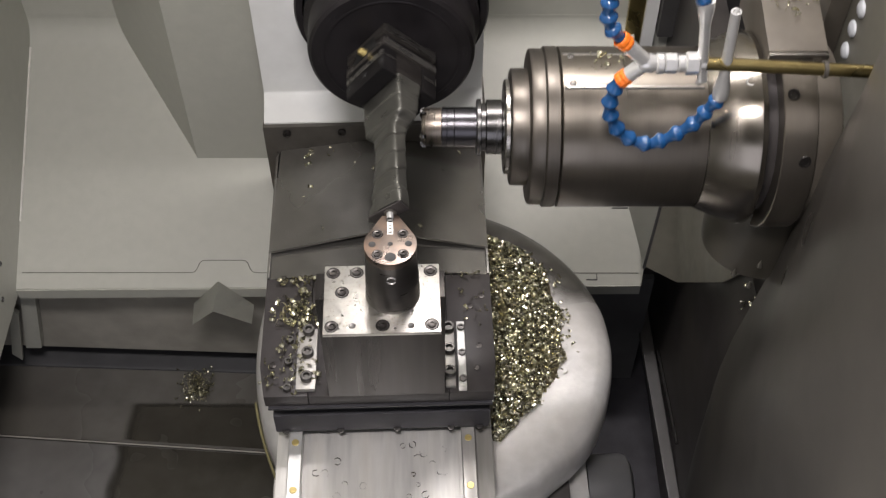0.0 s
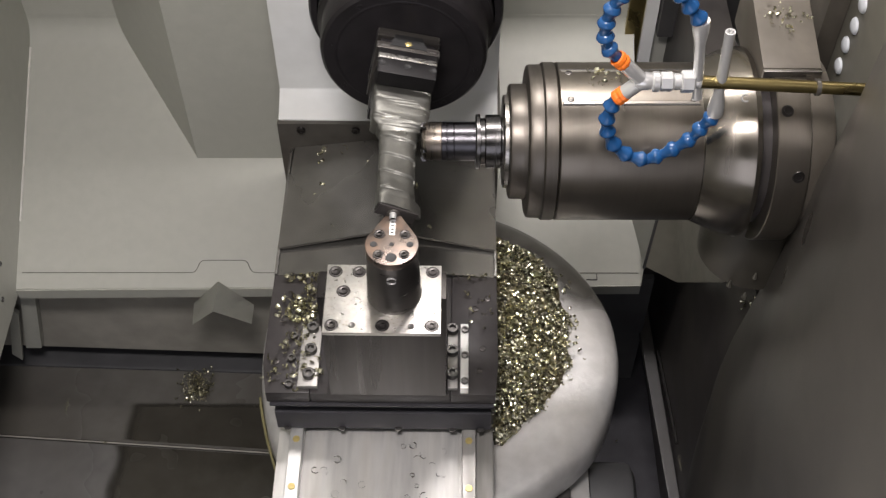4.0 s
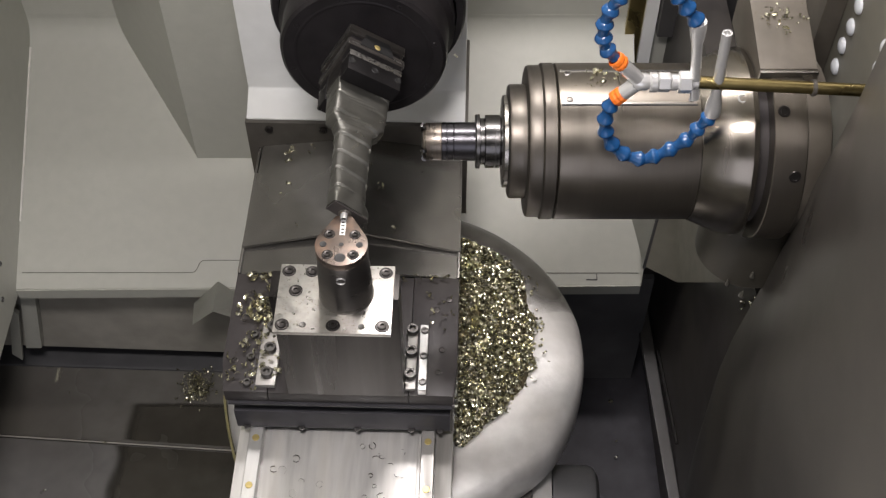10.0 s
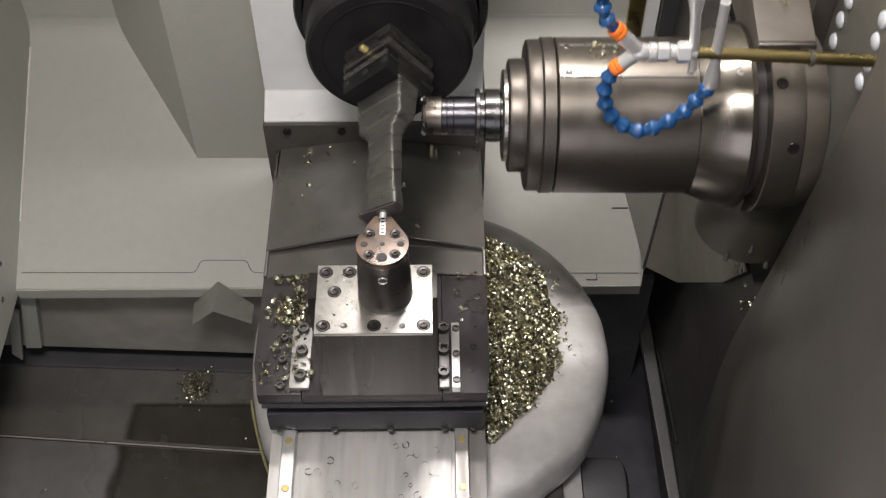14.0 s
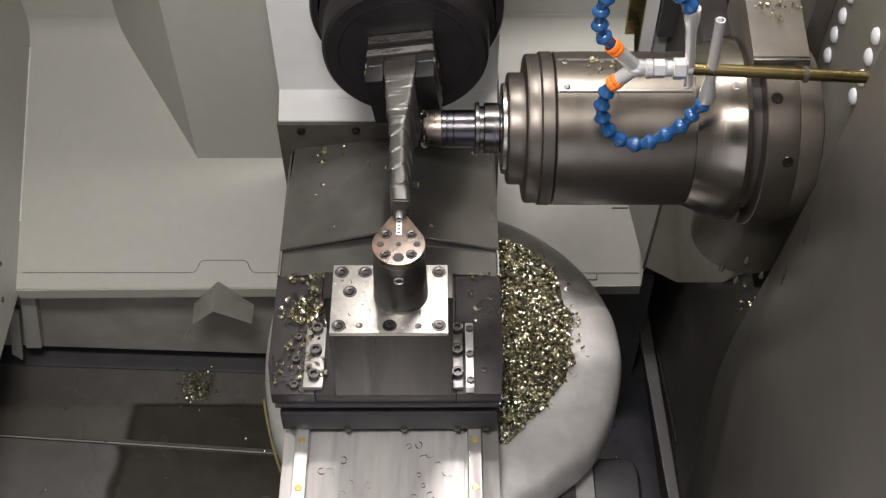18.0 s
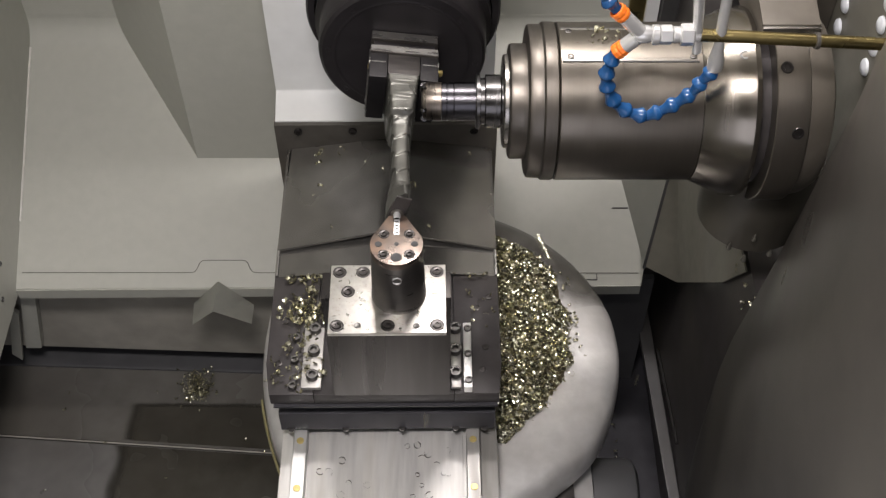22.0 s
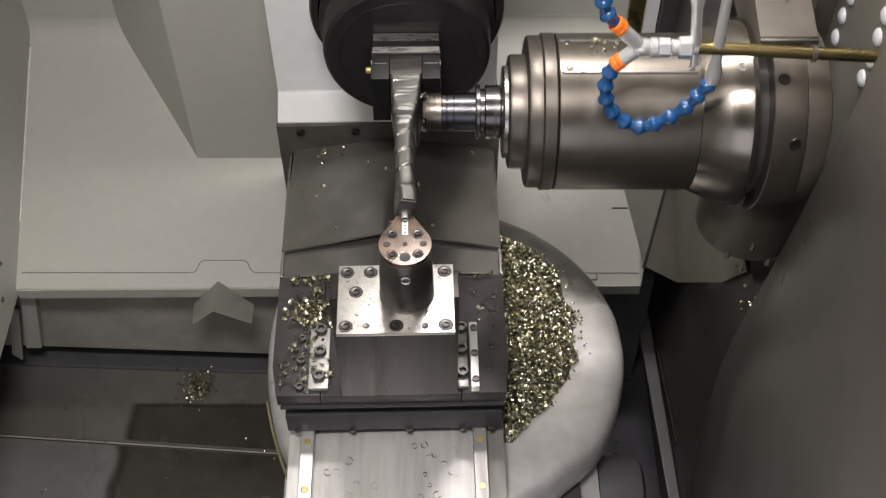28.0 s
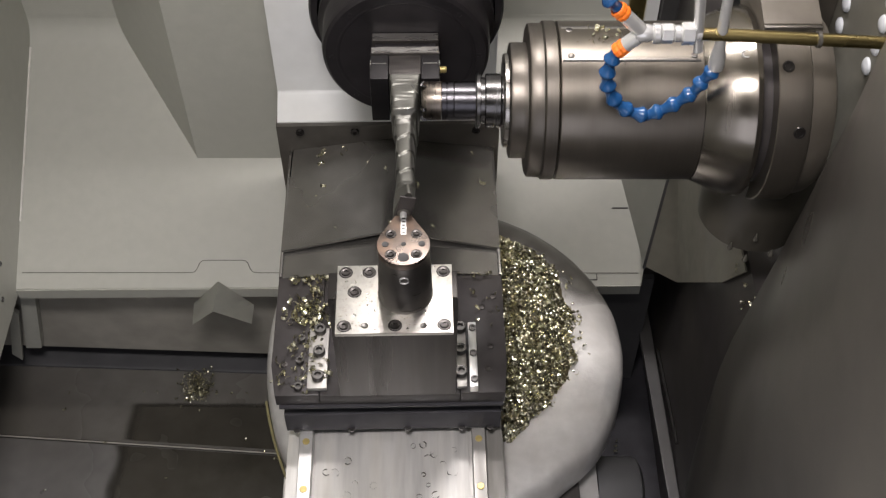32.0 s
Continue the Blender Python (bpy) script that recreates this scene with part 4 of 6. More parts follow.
def build_blade():
    """A rough-milled blade: square root, aerofoil in steps, flared tip; chord along z, thickness along x, length along y."""
    bm = bmesh.new()
    n = 96
    rnd = random.Random(8)
    jitter = [rnd.uniform(-0.0006, 0.0006) for _ in range(12)]
    ys = [0.8570 - 0.0005 * i for i in range(312)] + [0.7010]
    rings = []
    for y in ys:
        c, th, cam_, tw, sq, move = blade_section(y)
        ca, sa = math.cos(radians(tw)), math.sin(radians(tw))
        ring = []
        for i in range(n):
            a = 2 * math.pi * i / n
            co, si = math.cos(a), math.sin(a)
            k = 2.0 / (sq * 1.5 if si > 0 and sq < 4 else sq)
            z = c * math.copysign(abs(co) ** k, co)
            x = th * math.copysign(abs(si) ** k, si)
            fade = max(0.0, min(1, (y - 0.720) / 0.003, (0.855 - y) / 0.004)) * (1 - 0.45 * min(1, max(0, (y - 0.812) / 0.01)))
            wob = jitter[int(abs(y) * 61) % 12]
            edge = min(1, max(0, (abs(co) - 0.80) / 0.12))
            face = 1 - edge
            q = z / c
            if si > 0:
                face_depth = 0.0017 * step_depth((y + 0.0035 * q * q + wob) / 0.0225)
            else:
                face_depth = 0.0022 * step_depth((y + 0.22 * z + wob) / 0.0225)
            x -= math.copysign(face * fade * face_depth, si) * min(1, abs(si) * 2.5)
            z -= math.copysign(fade * edge * 0.0012 * step_depth((y - math.copysign(0.6, z) * x) / 0.0225 + 0.3 * (z > 0)), z)
            x += cam_ * (1 - q * q)
            z += move
            if z > 0.012 and y < 0.722:
                # the trailing end thins to a fin
                x *= 1 - 0.72 * min(1, (z - 0.012) / 0.014) * min(1, (0.722 - y) / 0.004)
            ring.append(bm.verts.new((x * ca - z * sa, y, x * sa + z * ca)))
        rings.append(ring)
    for a, b in zip(rings, rings[1:]):
        for i in range(n):
            bm.faces.new((a[i], a[(i + 1) % n], b[(i + 1) % n], b[i]))
    bm.faces.new(rings[0]), bm.faces.new(rings[-1])
    ob = thing("turbine_blade", "bright rough-milled turbine blade with stepped cutter marks", "turbine blade")
    part("aerofoil", bm, BLADE, ob, smooth=28)
    part("root", box(-0.0163, 0.0163, 0.8572, 0.8850, -0.0296, 0.0296, 0.001), ROOT_STEEL, ob, "dull unmilled root bar")
    # black end piece; its colour paints the shade on the tip's end face
    tip = box(-0.0076, 0.0076, 0.6985, 0.7009, -0.0172, 0.0225, 0.0012)
    bmesh.ops.rotate(tip, verts=tip.verts[:], cent=(0, 0.70, 0), matrix=Matrix.Rotation(radians(12), 3, "Y"))
    part("tip_block", tip, BLACK_STEEL, ob, "end face of the blade tip, blackened for the shade on it")
    part("centre_boss", lathe([(0, 0.6984), (0.0062, 0.6984), (0.0062, 0.6970), (0.0045, 0.6960), (0, 0.6960)], "y", 24), DARK_STEEL, ob)
    return ob


build_table()
build_covers()
build_carriage()
build_tailstock()
HEAD = build_headstock()
CHUCK = build_chuck(HEAD)
FIXTURE = build_fixture()
TURBINE = build_blade()

# ---- milling spindle: places are relative to its axis ----
SX = 0.0043
SY, SZ = 0.82, 1.1600
CARRIED = []


def carried(name, label, category):
    ob = thing(name, label, category, (SX, SY, SZ))
    CARRIED.append(ob)
    return ob


def build_spindle():
    s = carried("milling_spindle", "large turned steel milling spindle lying level", "milling spindle")
    part("nose_ring", lathe([(0.030, 0.0600), (0.0545, 0.0600), (0.0564, 0.0608), (0.0570, 0.0626), (0.0570, 0.0766), (0.05, 0.0766)], "x", 96), NOSE_STEEL, s)
    part("nose_flange", lathe([(0.05, 0.0768), (0.0725, 0.0768), (0.0748, 0.0777), (0.0757, 0.0798), (0.0757, 0.0903), (0.06, 0.0903)], "x", 96), NOSE_STEEL, s)
    part("collar", lathe([(0.06, 0.0905), (0.0762, 0.0905), (0.0780, 0.0922), (0.0780, 0.1030), (0.0766, 0.1044), (0.06, 0.1044)], "x", 96), NOSE_STEEL, s)
    part("barrel", lathe([(0.06, 0.1052), (0.0768, 0.1052), (0.0778, 0.1062), (0.0778, 0.2380), (0.06, 0.2380)], "x", 128), SPINDLE_STEEL, s)
    part("rear_sleeve", lathe([(0.06, 0.2382), (0.0779, 0.2382), (0.0779, 0.2395), (0.0915, 0.2700), (0.0940, 0.2830), (0.0930, 0.2880), (0.06, 0.2880)], "x", 128), SLEEVE_STEEL, s, smooth=14)
    part("groove", lathe([(0.06, 0.2882), (0.080, 0.2882), (0.080, 0.3003), (0.06, 0.3003)], "x", 96), BLACK_STEEL, s)
    f = part("flange", lathe([(0.06, 0.3005), (0.0966, 0.3005), (0.0975, 0.3013), (0.0975, 0.3305), (0.0966, 0.3314), (0.06, 0.3314)], "x", 128), SPINDLE_STEEL, s)
    bolt = None
    for a, x in ((27, 0.3215), (63, 0.3095), (105, 0.316), (150, 0.316)):
        r = radians(a)
        m = Matrix.Translation((x, -0.0974 * math.cos(r), 0.0974 * math.sin(r))) @ (Vector((0, -math.cos(r), math.sin(r)))).to_track_quat("Z", "Y").to_matrix().to_4x4()
        if bolt is None:
            bolt = part("flange_screw", lathe([(0, 0.0003), (0.0030, 0.0003), (0.0034, 0.0010), (0.0052, 0.0010), (0.0058, 0.0002)], steps=20), SUNK_STEEL, f)
            bolt.matrix_basis = m
        else:
            share(bolt, "flange_screw", m, f)
    # flat cover plate let into the top of the barrel
    p = part("cover_plate", box(0.1080, 0.2345, -0.0226, 0.0226, 0.0660, 0.0752, 0.0008), STEEL, s, "flat cover plate strewn with chips")
    part("plate_gap", box(0.1073, 0.2352, -0.0240, 0.0240, 0.0660, 0.0746), RUBBER, p, "dark joint round the plate")
    for x, y in ((0.1150, -0.0175), (0.1150, 0.0175), (0.2295, -0.0175)):
        b = part("plate_screw", cap_screw(0.0032, 0.0012), BOLT_STEEL, p)
        b.matrix_basis = Matrix.Translation((x, y, 0.0753))
    b = part("port_ring", lathe([(0.0028, 0.0), (0.0030, 0.0010), (0.0042, 0.0010), (0.0044, 0.0)], steps=20), NICKEL, s)
    r = radians(72)
    b.matrix_basis = Matrix.Translation((0.2735, -0.0915 * math.cos(r), 0.0915 * math.sin(r))) @ (Vector((0, -math.cos(r), math.sin(r)))).to_track_quat("Z", "Y").to_matrix().to_4x4()
    # carriage that holds it
    c = carried("spindle_carriage", "dark steel swivel head and carriage behind the spindle", "machine carriage")
    part("hub", lathe([(0.06, 0.3316), (0.0925, 0.3316), (0.0935, 0.333), (0.090, 0.348), (0.084, 0.357), (0.066, 0.364), (0, 0.366)], "x", 96), CARRIAGE_STEEL, c)
    part("swivel_drum", lathe([(0, -0.175), (0.050, -0.175), (0.056, -0.168), (0.058, -0.070), (0, -0.070)], steps=64), DRUM_PAINT, c, at=(0.330, -0.012, 0.012))
    part("top_block", prism([(-0.006, 0.104), (0.11, 0.128), (0.11, 0.06), (-0.006, 0.06)], 0.2900, 0.3440, "x", 0.002), CARRIAGE_STEEL, c)
    part("block_rim", box(0.2900, 0.3440, -0.0105, -0.0065, 0.088, 0.1035, 0.0008), STEEL, c)
    part("side_plate", box(0.402 - SX, 0.425, -0.19, 0.50, -0.16, 0.60, 0.003), OLIVE_PAINT, c)
    part("apron", prism([(0.10, -0.05), (0.50, -0.10), (0.50, 0.60), (0.10, 0.60)], 0.376, 0.3970, "x", 0.002), CARRIAGE_STEEL, c)
    drop = None
    for x, y, z in ((0.283, -0.040, -0.090), (0.300, -0.064, -0.150), (0.322, -0.069, -0.130), (0.318, -0.069, -0.165), (0.345, -0.066, -0.160)):
        if drop is None:
            drop = part("coolant_drop", lathe([(0, -0.0070), (0.0018, -0.0062), (0.0030, -0.0040), (0.0026, -0.0010), (0.0010, 0.0040), (0, 0.0060)], steps=16), OIL, c, "hanging drop of coolant")
            drop.matrix_basis = Matrix.Translation((x, y, z))
        else:
            share(drop, "coolant_drop", Matrix.Translation((x, y, z)), c)
    cap = None
    for y, z in CAPS:
        m = Matrix.Translation((0.4015 - SX, y, z + 0.0045)) @ pose(0, 0, 0, 0, -90, 0)
        if cap is None:
            cap = part("white_cap", lathe([(0, 0.0042), (0.0055, 0.0038), (0.0080, 0.0022), (0.0088, 0.0)], steps=24), WHITE_PLASTIC, c)
            cap.matrix_basis = m
        else:
            share(cap, "white_cap", m, c)
    # tool
    t = carried("milling_cutter", "steel milling cutter in a flanged holder with button inserts", "milling cutter")
    part("holder_plate", lathe([(0.02, 0.0545), (0.0445, 0.0545), (0.0462, 0.0556), (0.0462, 0.0592), (0.02, 0.0598)], "x", 64), STEEL, t)
    part("holder_flange", lathe([(0.018, 0.0280), (0.0262, 0.0280), (0.0272, 0.0288), (0.0272, 0.0322), (0.0232, 0.0330), (0.0232, 0.0368), (0.0266, 0.0378), (0.0266, 0.0520), (0.0240, 0.0535), (0.0240, 0.0558), (0.018, 0.0558)], "x", 64), HOLDER_STEEL, t)
    part("shank", lathe([(0.010, -0.0058), (0.0184, -0.0058), (0.0193, -0.0052), (0.0193, -0.0010), (0.0187, -0.0006), (0.0187, 0.0002), (0.0193, 0.0006), (0.0193, 0.0060), (0.0188, 0.0064), (0.0193, 0.0070), (0.0194, 0.0278), (0.010, 0.0278)], "x", 48), TOOL_STEEL, t)
    part("cutter_head", lathe([(0, -0.0245), (0.0120, -0.0255), (0.0170, -0.0240), (0.0186, -0.0205), (0.0190, -0.0060), (0.010, -0.0060)], "x", 40), CUTTER_STEEL, t, "worn brownish cutter head")
    ins = None
    for i in range(5):
        m = pose(0, 0, 0, 72 * i + 90, 0, 0) @ Matrix.Translation((-0.0232, 0.0168, 0))
        if ins is None:
            ins = part("insert", lathe([(0, -0.0016), (0.0032, -0.0016), (0.0037, 0.0014), (0.0026, 0.0014), (0, 0.0008)], steps=20), HOLDER_STEEL, t)
            ins.matrix_basis = m
        else:
            share(ins, "insert", m, t)


CAPS = ((0.0729, 0.0813), (0.0772, 0.0533), (0.0759, 0.0262), (-0.0113, 0.1036), (-0.0132, 0.0782), (-0.0109, 0.0515), (0.0715, 0.109), (-0.010, 0.128))

HOSE_Y = 0.745


def h3(x, z, y=HOSE_Y):
    return (x - SX, y - SY, z - SZ)


def resample(points, step):
    """Points at about even steps along a smooth line through points."""
    pts = [Vector(p) for p in points]
    fine = []
    for i in range(len(pts) - 1):
        a, b, c, d = pts[max(i - 1, 0)], pts[i], pts[i + 1], pts[min(i + 2, len(pts) - 1)]
        for k in range(12):
            t = k / 12
            fine.append(0.5 * (2 * b + (c - a) * t + (2 * a - 5 * b + 4 * c - d) * t * t + (3 * b - a - 3 * c + d) * t ** 3))
    fine.append(pts[-1])
    lengths = [0.0]
    for p, q in zip(fine, fine[1:]):
        lengths.append(lengths[-1] + (q - p).length)
    n = max(2, round(lengths[-1] / step))
    return [tuple(float(np.interp(lengths[-1] * i / n, lengths, [p[j] for p in fine])) for j in range(3)) for i in range(n + 1)]


def hose_beads(parent, points, radius):
    """Ball-and-socket beads along points, each a flared cup and a ball."""
    first = None
    for a, b in zip(points, points[1:]):
        length = (Vector(b) - Vector(a)).length
        m = along(a, b) @ Matrix.Diagonal((1, 1, length / 0.0150, 1))
        if first is None:
            first = part("bead", lathe([(0, -0.0005), (radius * 0.66, 0.0), (radius * 0.66, 0.0040), (radius * 0.82, 0.0074), (radius * 1.0, 0.0098), (radius * 1.07, 0.0110), (radius * 1.02, 0.0122), (radius * 0.84, 0.0144), (radius * 0.66, 0.0160), (0, 0.0165)], steps=20), BLUE, parent, smooth=75)
            first.matrix_basis = m
        else:
            share(first, "bead", m, parent)


def build_coolant():
    c = carried("coolant_hose", "blue jointed coolant hose with orange collars and steel fittings", "coolant hose")
    up = [(0.1440, 1.3405), (0.1354, 1.3508), (0.1315, 1.3646), (0.1319, 1.3832), (0.1366, 1.3976), (0.1432, 1.4098), (0.1526, 1.4176), (0.1631, 1.4200), (0.1742, 1.4176), (0.1847, 1.4098), (0.1932, 1.3976), (0.2011, 1.3870), (0.2074, 1.3790)]
    hose_beads(c, resample([h3(*p) for p in up], 0.0150), 0.0073)
    low = [(0.1490, 1.2935), (0.1452, 1.2800), (0.1435, 1.2640), (0.1473, 1.2482), (0.1560, 1.2312), (0.1694, 1.2199), (0.1849, 1.2145), (0.1982, 1.2214), (0.2113, 1.2319), (0.2233, 1.2445), (0.2296, 1.2590), (0.2370, 1.2720)]
    hose_beads(c, [h3(*p) for p in low], 0.0073)
    ring = [(0.0062, 0), (0.0072, 0.001), (0.0076, 0.004), (0.0070, 0.0060), (0.0076, 0.008), (0.0070, 0.0105), (0.0052, 0.011)]
    for a, b in (((0.1437, 1.3405), (0.1540, 1.3300)), ((0.1487, 1.2920), (0.1590, 1.3030))):
        o = part("orange_collar", lathe(ring, steps=10), ORANGE, c, "orange threaded collar", smooth=20)
        o.matrix_basis = along(h3(*a), h3(*b))
    y = part("wye", tube([h3(0.1515, 1.3325), h3(0.1690, 1.3140)], 0.0066), NICKEL, c, "steel wye fitting")
    part("wye_arm", tube([h3(0.1560, 1.3000), h3(0.1690, 1.3138)], 0.0066), NICKEL, y)
    part("wye_hub", lathe([(0, -0.009), (0.006, -0.008), (0.0078, -0.003), (0.0078, 0.003), (0.006, 0.008), (0, 0.009)], "x", 24), NICKEL, y, at=h3(0.1705, 1.3135))
    first = None
    for x0, x1, r, n in ((0.1770, 0.1840, 0.0088, 24), (0.1840, 0.1950, 0.0086, 6), (0.1950, 0.2015, 0.0072, 24), (0.2015, 0.2130, 0.0098, 6), (0.2130, 0.2190, 0.0060, 24)):
        bm = lathe([(0, x0), (r * 0.9, x0), (r, x0 + 0.0012), (r, x1 - 0.0012), (r * 0.9, x1), (0, x1)], "x", n)
        part("hex_fitting" if n == 6 else "sleeve_fitting", bm, NICKEL, c, at=h3(0, 1.3127), smooth=20)
    p = part("brass_pipe", tube([h3(0.2185, 1.3125), h3(0.3194, 1.3061), h3(0.40, 1.3005)], 0.0056, 20), BRASS, c, "oily brass feed pipe")
    part("pipe_ring", lathe([(0.005, -0.0022), (0.0074, -0.0016), (0.0074, 0.0016), (0.005, 0.0022)], "x", 24), DARK_STEEL, p, at=h3(0.3194, 1.3061))
    for a, m, b in (((0.2378, 1.2745), (0.2362, 1.2960), (0.2331, 1.3680)), ((0.2075, 1.3800), (0.2093, 1.3600), (0.2188, 1.2939))):
        l1, l2 = (Vector(m) - Vector(a)).length, (Vector(b) - Vector(a)).length
        o = part("nozzle", lathe([(0, 0), (0.0070, 0), (0.0074, 0.004), (0.0070, l1 * 0.55), (0.0049, l1 * 1.15), (0.0044, l2), (0.0030, l2), (0.0030, l2 - 0.006), (0, l2 - 0.006)], steps=24), NICKEL, c, "bright tapered nozzle")
        o.matrix_basis = along(h3(*a), h3(*b))


# ---- chips ----
def build_chips():
    rnd = random.Random(5)
    heap = thing("chip_heap", "heap of small curled golden steel chips on the round table", "chips", (PX, PY, 0), kind="stuff")
    RIDERS.append(heap)
    spots = []
    while len(spots) < 5600:
        y = rnd.uniform(0.668, 0.966)
        width = HEAP_WIDTH(y) * (1 + 0.08 * math.sin(40 * y) + 0.05 * math.sin(97 * y + 1))
        x = 0.074 + width * rnd.random() ** 0.85 * (rnd.uniform(1.05, 1.25) if rnd.random() < 0.07 else 1.0)
        f = (x - 0.074) / max(width, 1e-4)
        z = 0.7725 + 0.034 * max(0, 1 - f) ** 0.85 * min(1, width / 0.05) + rnd.uniform(-0.001, 0.004)
        spots.append((x - PX, y - PY, z))
    me = chips_mesh(spots, 11, (0.0040, 0.0086), None, 1.4, (1.4, 4.4))
    ob = new("chips", me)
    ob.parent = heap
    # body of the heap below the loose chips
    bm = bmesh.new()
    ny, nx = 36, 12
    grid = []
    for j in range(ny + 1):
        y = 0.668 + 0.298 * j / ny
        w = max(0.004, HEAP_WIDTH(y) * 0.97)
        grid.append([bm.verts.new((0.074 + w * i / nx - PX, y - PY, 0.7705 + (0.031 * (1 - i / nx) ** 0.85 + rnd.uniform(-0.002, 0.002) * (i < nx)) * min(1, w / 0.05) * (0 < j < ny))) for i in range(nx + 1)])
    for a, b in zip(grid, grid[1:]):
        for i in range(nx):
            bm.faces.new((a[i], a[i + 1], b[i + 1], b[i]))
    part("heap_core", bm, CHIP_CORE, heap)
    groups = (
        ("chip_patch", "scattered golden chips on the carriage", [(rnd.gauss(-0.152, 0.014), rnd.gauss(0.772, 0.020), 0.9035 + abs(rnd.gauss(0, 0.0025))) for _ in range(150)] + [(rnd.uniform(-0.178, -0.105), 0.8165 + rnd.gauss(0, 0.0022), 0.9045) for _ in range(34)]),
        ("loose_chips", "loose chips round the clamp strips", [(rnd.gauss(-0.150, 0.010), rnd.gauss(0.708, 0.024), 0.905 + abs(rnd.gauss(0, 0.002))) for _ in range(62)] + [(rnd.gauss(-0.178, 0.006), rnd.gauss(0.680, 0.010), 0.903) for _ in range(12)] + [(rnd.gauss(-0.128, 0.005), rnd.gauss(0.680, 0.010), 0.9085) for _ in range(8)]
         + [(rnd.uniform(0.03, 0.07), rnd.uniform(0.745, 0.805), 0.903) for _ in range(16)] + [(x, y, 0.9065 + 0.019 * (1 - abs((x + 0.0586) / 0.133))) for x, y in ((rnd.uniform(-0.18, 0.06), rnd.uniform(0.88, 1.015)) for _ in range(16))] + [(rnd.uniform(0.01, 0.065), rnd.uniform(0.815, 0.82), 0.9055) for _ in range(10)]),
        ("slide_chips", "dark curled chips on the slide plate", [(rnd.uniform(-0.135, -0.09), rnd.uniform(0.55, 0.645), 0.8125) for _ in range(9)] + [(rnd.uniform(-0.03, 0.014), rnd.uniform(0.575, 0.645), 0.8125) for _ in range(12)] + [(rnd.uniform(-0.12, 0.01), rnd.uniform(0.50, 0.645), 0.8125) for _ in range(9)]))
    for name, label, spots in groups:
        g = new(name, chips_mesh([(x - PX, y - PY, z) for x, y, z in spots], len(spots), (0.0050, 0.0102), None, 1.2, (1.2, 4.2)) if name != "slide_chips" else chips_mesh([(x - PX, y - PY, z) for x, y, z in spots], 4, (0.0045, 0.0095), DARK_CHIP, 0.3, (2.0, 6.0)))
        g.location = (PX, PY, 0)
        tagged(g, label, "chips", kind="stuff")
        RIDERS.append(g)
    g = new("trough_chips", chips_mesh([(x, y, 0.3035 + 0.17 * max(0.0, y - 1.022) + abs(rnd.gauss(0, 0.0035))) for x, y in ((rnd.gauss(-0.421, 0.0125), rnd.gauss(1.030, 0.015)) for _ in range(330))], 3, (0.004, 0.008)))
    tagged(g, "small heap of golden chips on the trough floor", "chips", kind="stuff")
    g = new("stuck_chips", chips_mesh([(0.3515, yy + rnd.gauss(0, 0.004), zz + rnd.gauss(0, 0.004)) for yy, zz in ((0.827, 0.909), (0.790, 0.925), (0.782, 0.897), (0.762, 0.928)) for _ in range(5)], 17, (0.004, 0.008)))
    tagged(g, "few bright chips stuck to the side panel", "chips", kind="stuff")
    for name, label, spots in (("spindle_chips", "few chips on the spindle's cover plate", [(rnd.gauss(0.140, 0.010), rnd.uniform(-0.005, 0.022), 0.0772) for _ in range(30)] + [(rnd.gauss(0.160, 0.02), rnd.uniform(-0.018, 0.02), 0.0770) for _ in range(10)]),
                               ("carriage_chips", "chips on the dark top block of the carriage", [(rnd.gauss(0.318, 0.011), rnd.gauss(0.058, 0.013), 0.1165) for _ in range(64)])):
        g = new(name, chips_mesh(spots, len(spots), (0.0035, 0.0065), None, 1.2, (1.4, 4.6)))
        g.location = (SX, SY, SZ)
        tagged(g, label, "chips", kind="stuff")
        CARRIED.append(g)


def build_droplets():
    """Flat drops of coolant standing on the bright plate."""
    rnd = random.Random(31)
    vs, fs = [], []
    while len(vs) < 420 * 13:
        x, y = rnd.uniform(-0.055, 0.055), rnd.uniform(-0.039, 0.039)
        if math.hypot(x - (AX - PLATE_X), y - (0.6612 - PLATE_Y)) < 0.029 or rnd.random() < 0.5 * (x < 0):
            continue
        r, base = rnd.uniform(0.0003, 0.0010) * (1.35 if rnd.random() < 0.1 else 1.0), len(vs)
        cx, cy = x + PLATE_X - PX, y + PLATE_Y - PY
        for k, (q, h) in enumerate(((1.0, 0.0), (0.75, 0.28))):
            vs += [(cx + r * q * math.cos(a), cy + 0.85 * r * q * math.sin(a), PLATE_Z + 0.0001 + r * h) for a in (math.pi * i / 3 for i in range(6))]
        vs.append((cx, cy, PLATE_Z + 0.0001 + r * 0.42))
        for i in range(6):
            j = (i + 1) % 6
            fs += [(base + i, base + j, base + 6 + j, base + 6 + i), (base + 6 + i, base + 6 + j, base + 12)]
    me = bpy.data.meshes.new("droplets")
    me.from_pydata(vs, [], fs)
    for f in me.polygons:
        f.use_smooth = True
    me.materials.append(DROP)
    g = new("coolant_droplets", me)
    g.location = (PX, PY, 0)
    tagged(g, "small drops of coolant on the bright bolted plate", "drops", kind="stuff")
    RIDERS.append(g)


def HEAP_WIDTH(y):
    """How far the heap reaches out from the carriage at y."""
    return float(np.interp(y, (0.668, 0.690, 0.714, 0.737, 0.753, 0.778, 0.812, 0.847, 0.896, 0.918, 0.940, 0.957, 0.966), (0.006, 0.026, 0.052, 0.071, 0.086, 0.092, 0.090, 0.090, 0.091, 0.084, 0.068, 0.046, 0.012)))


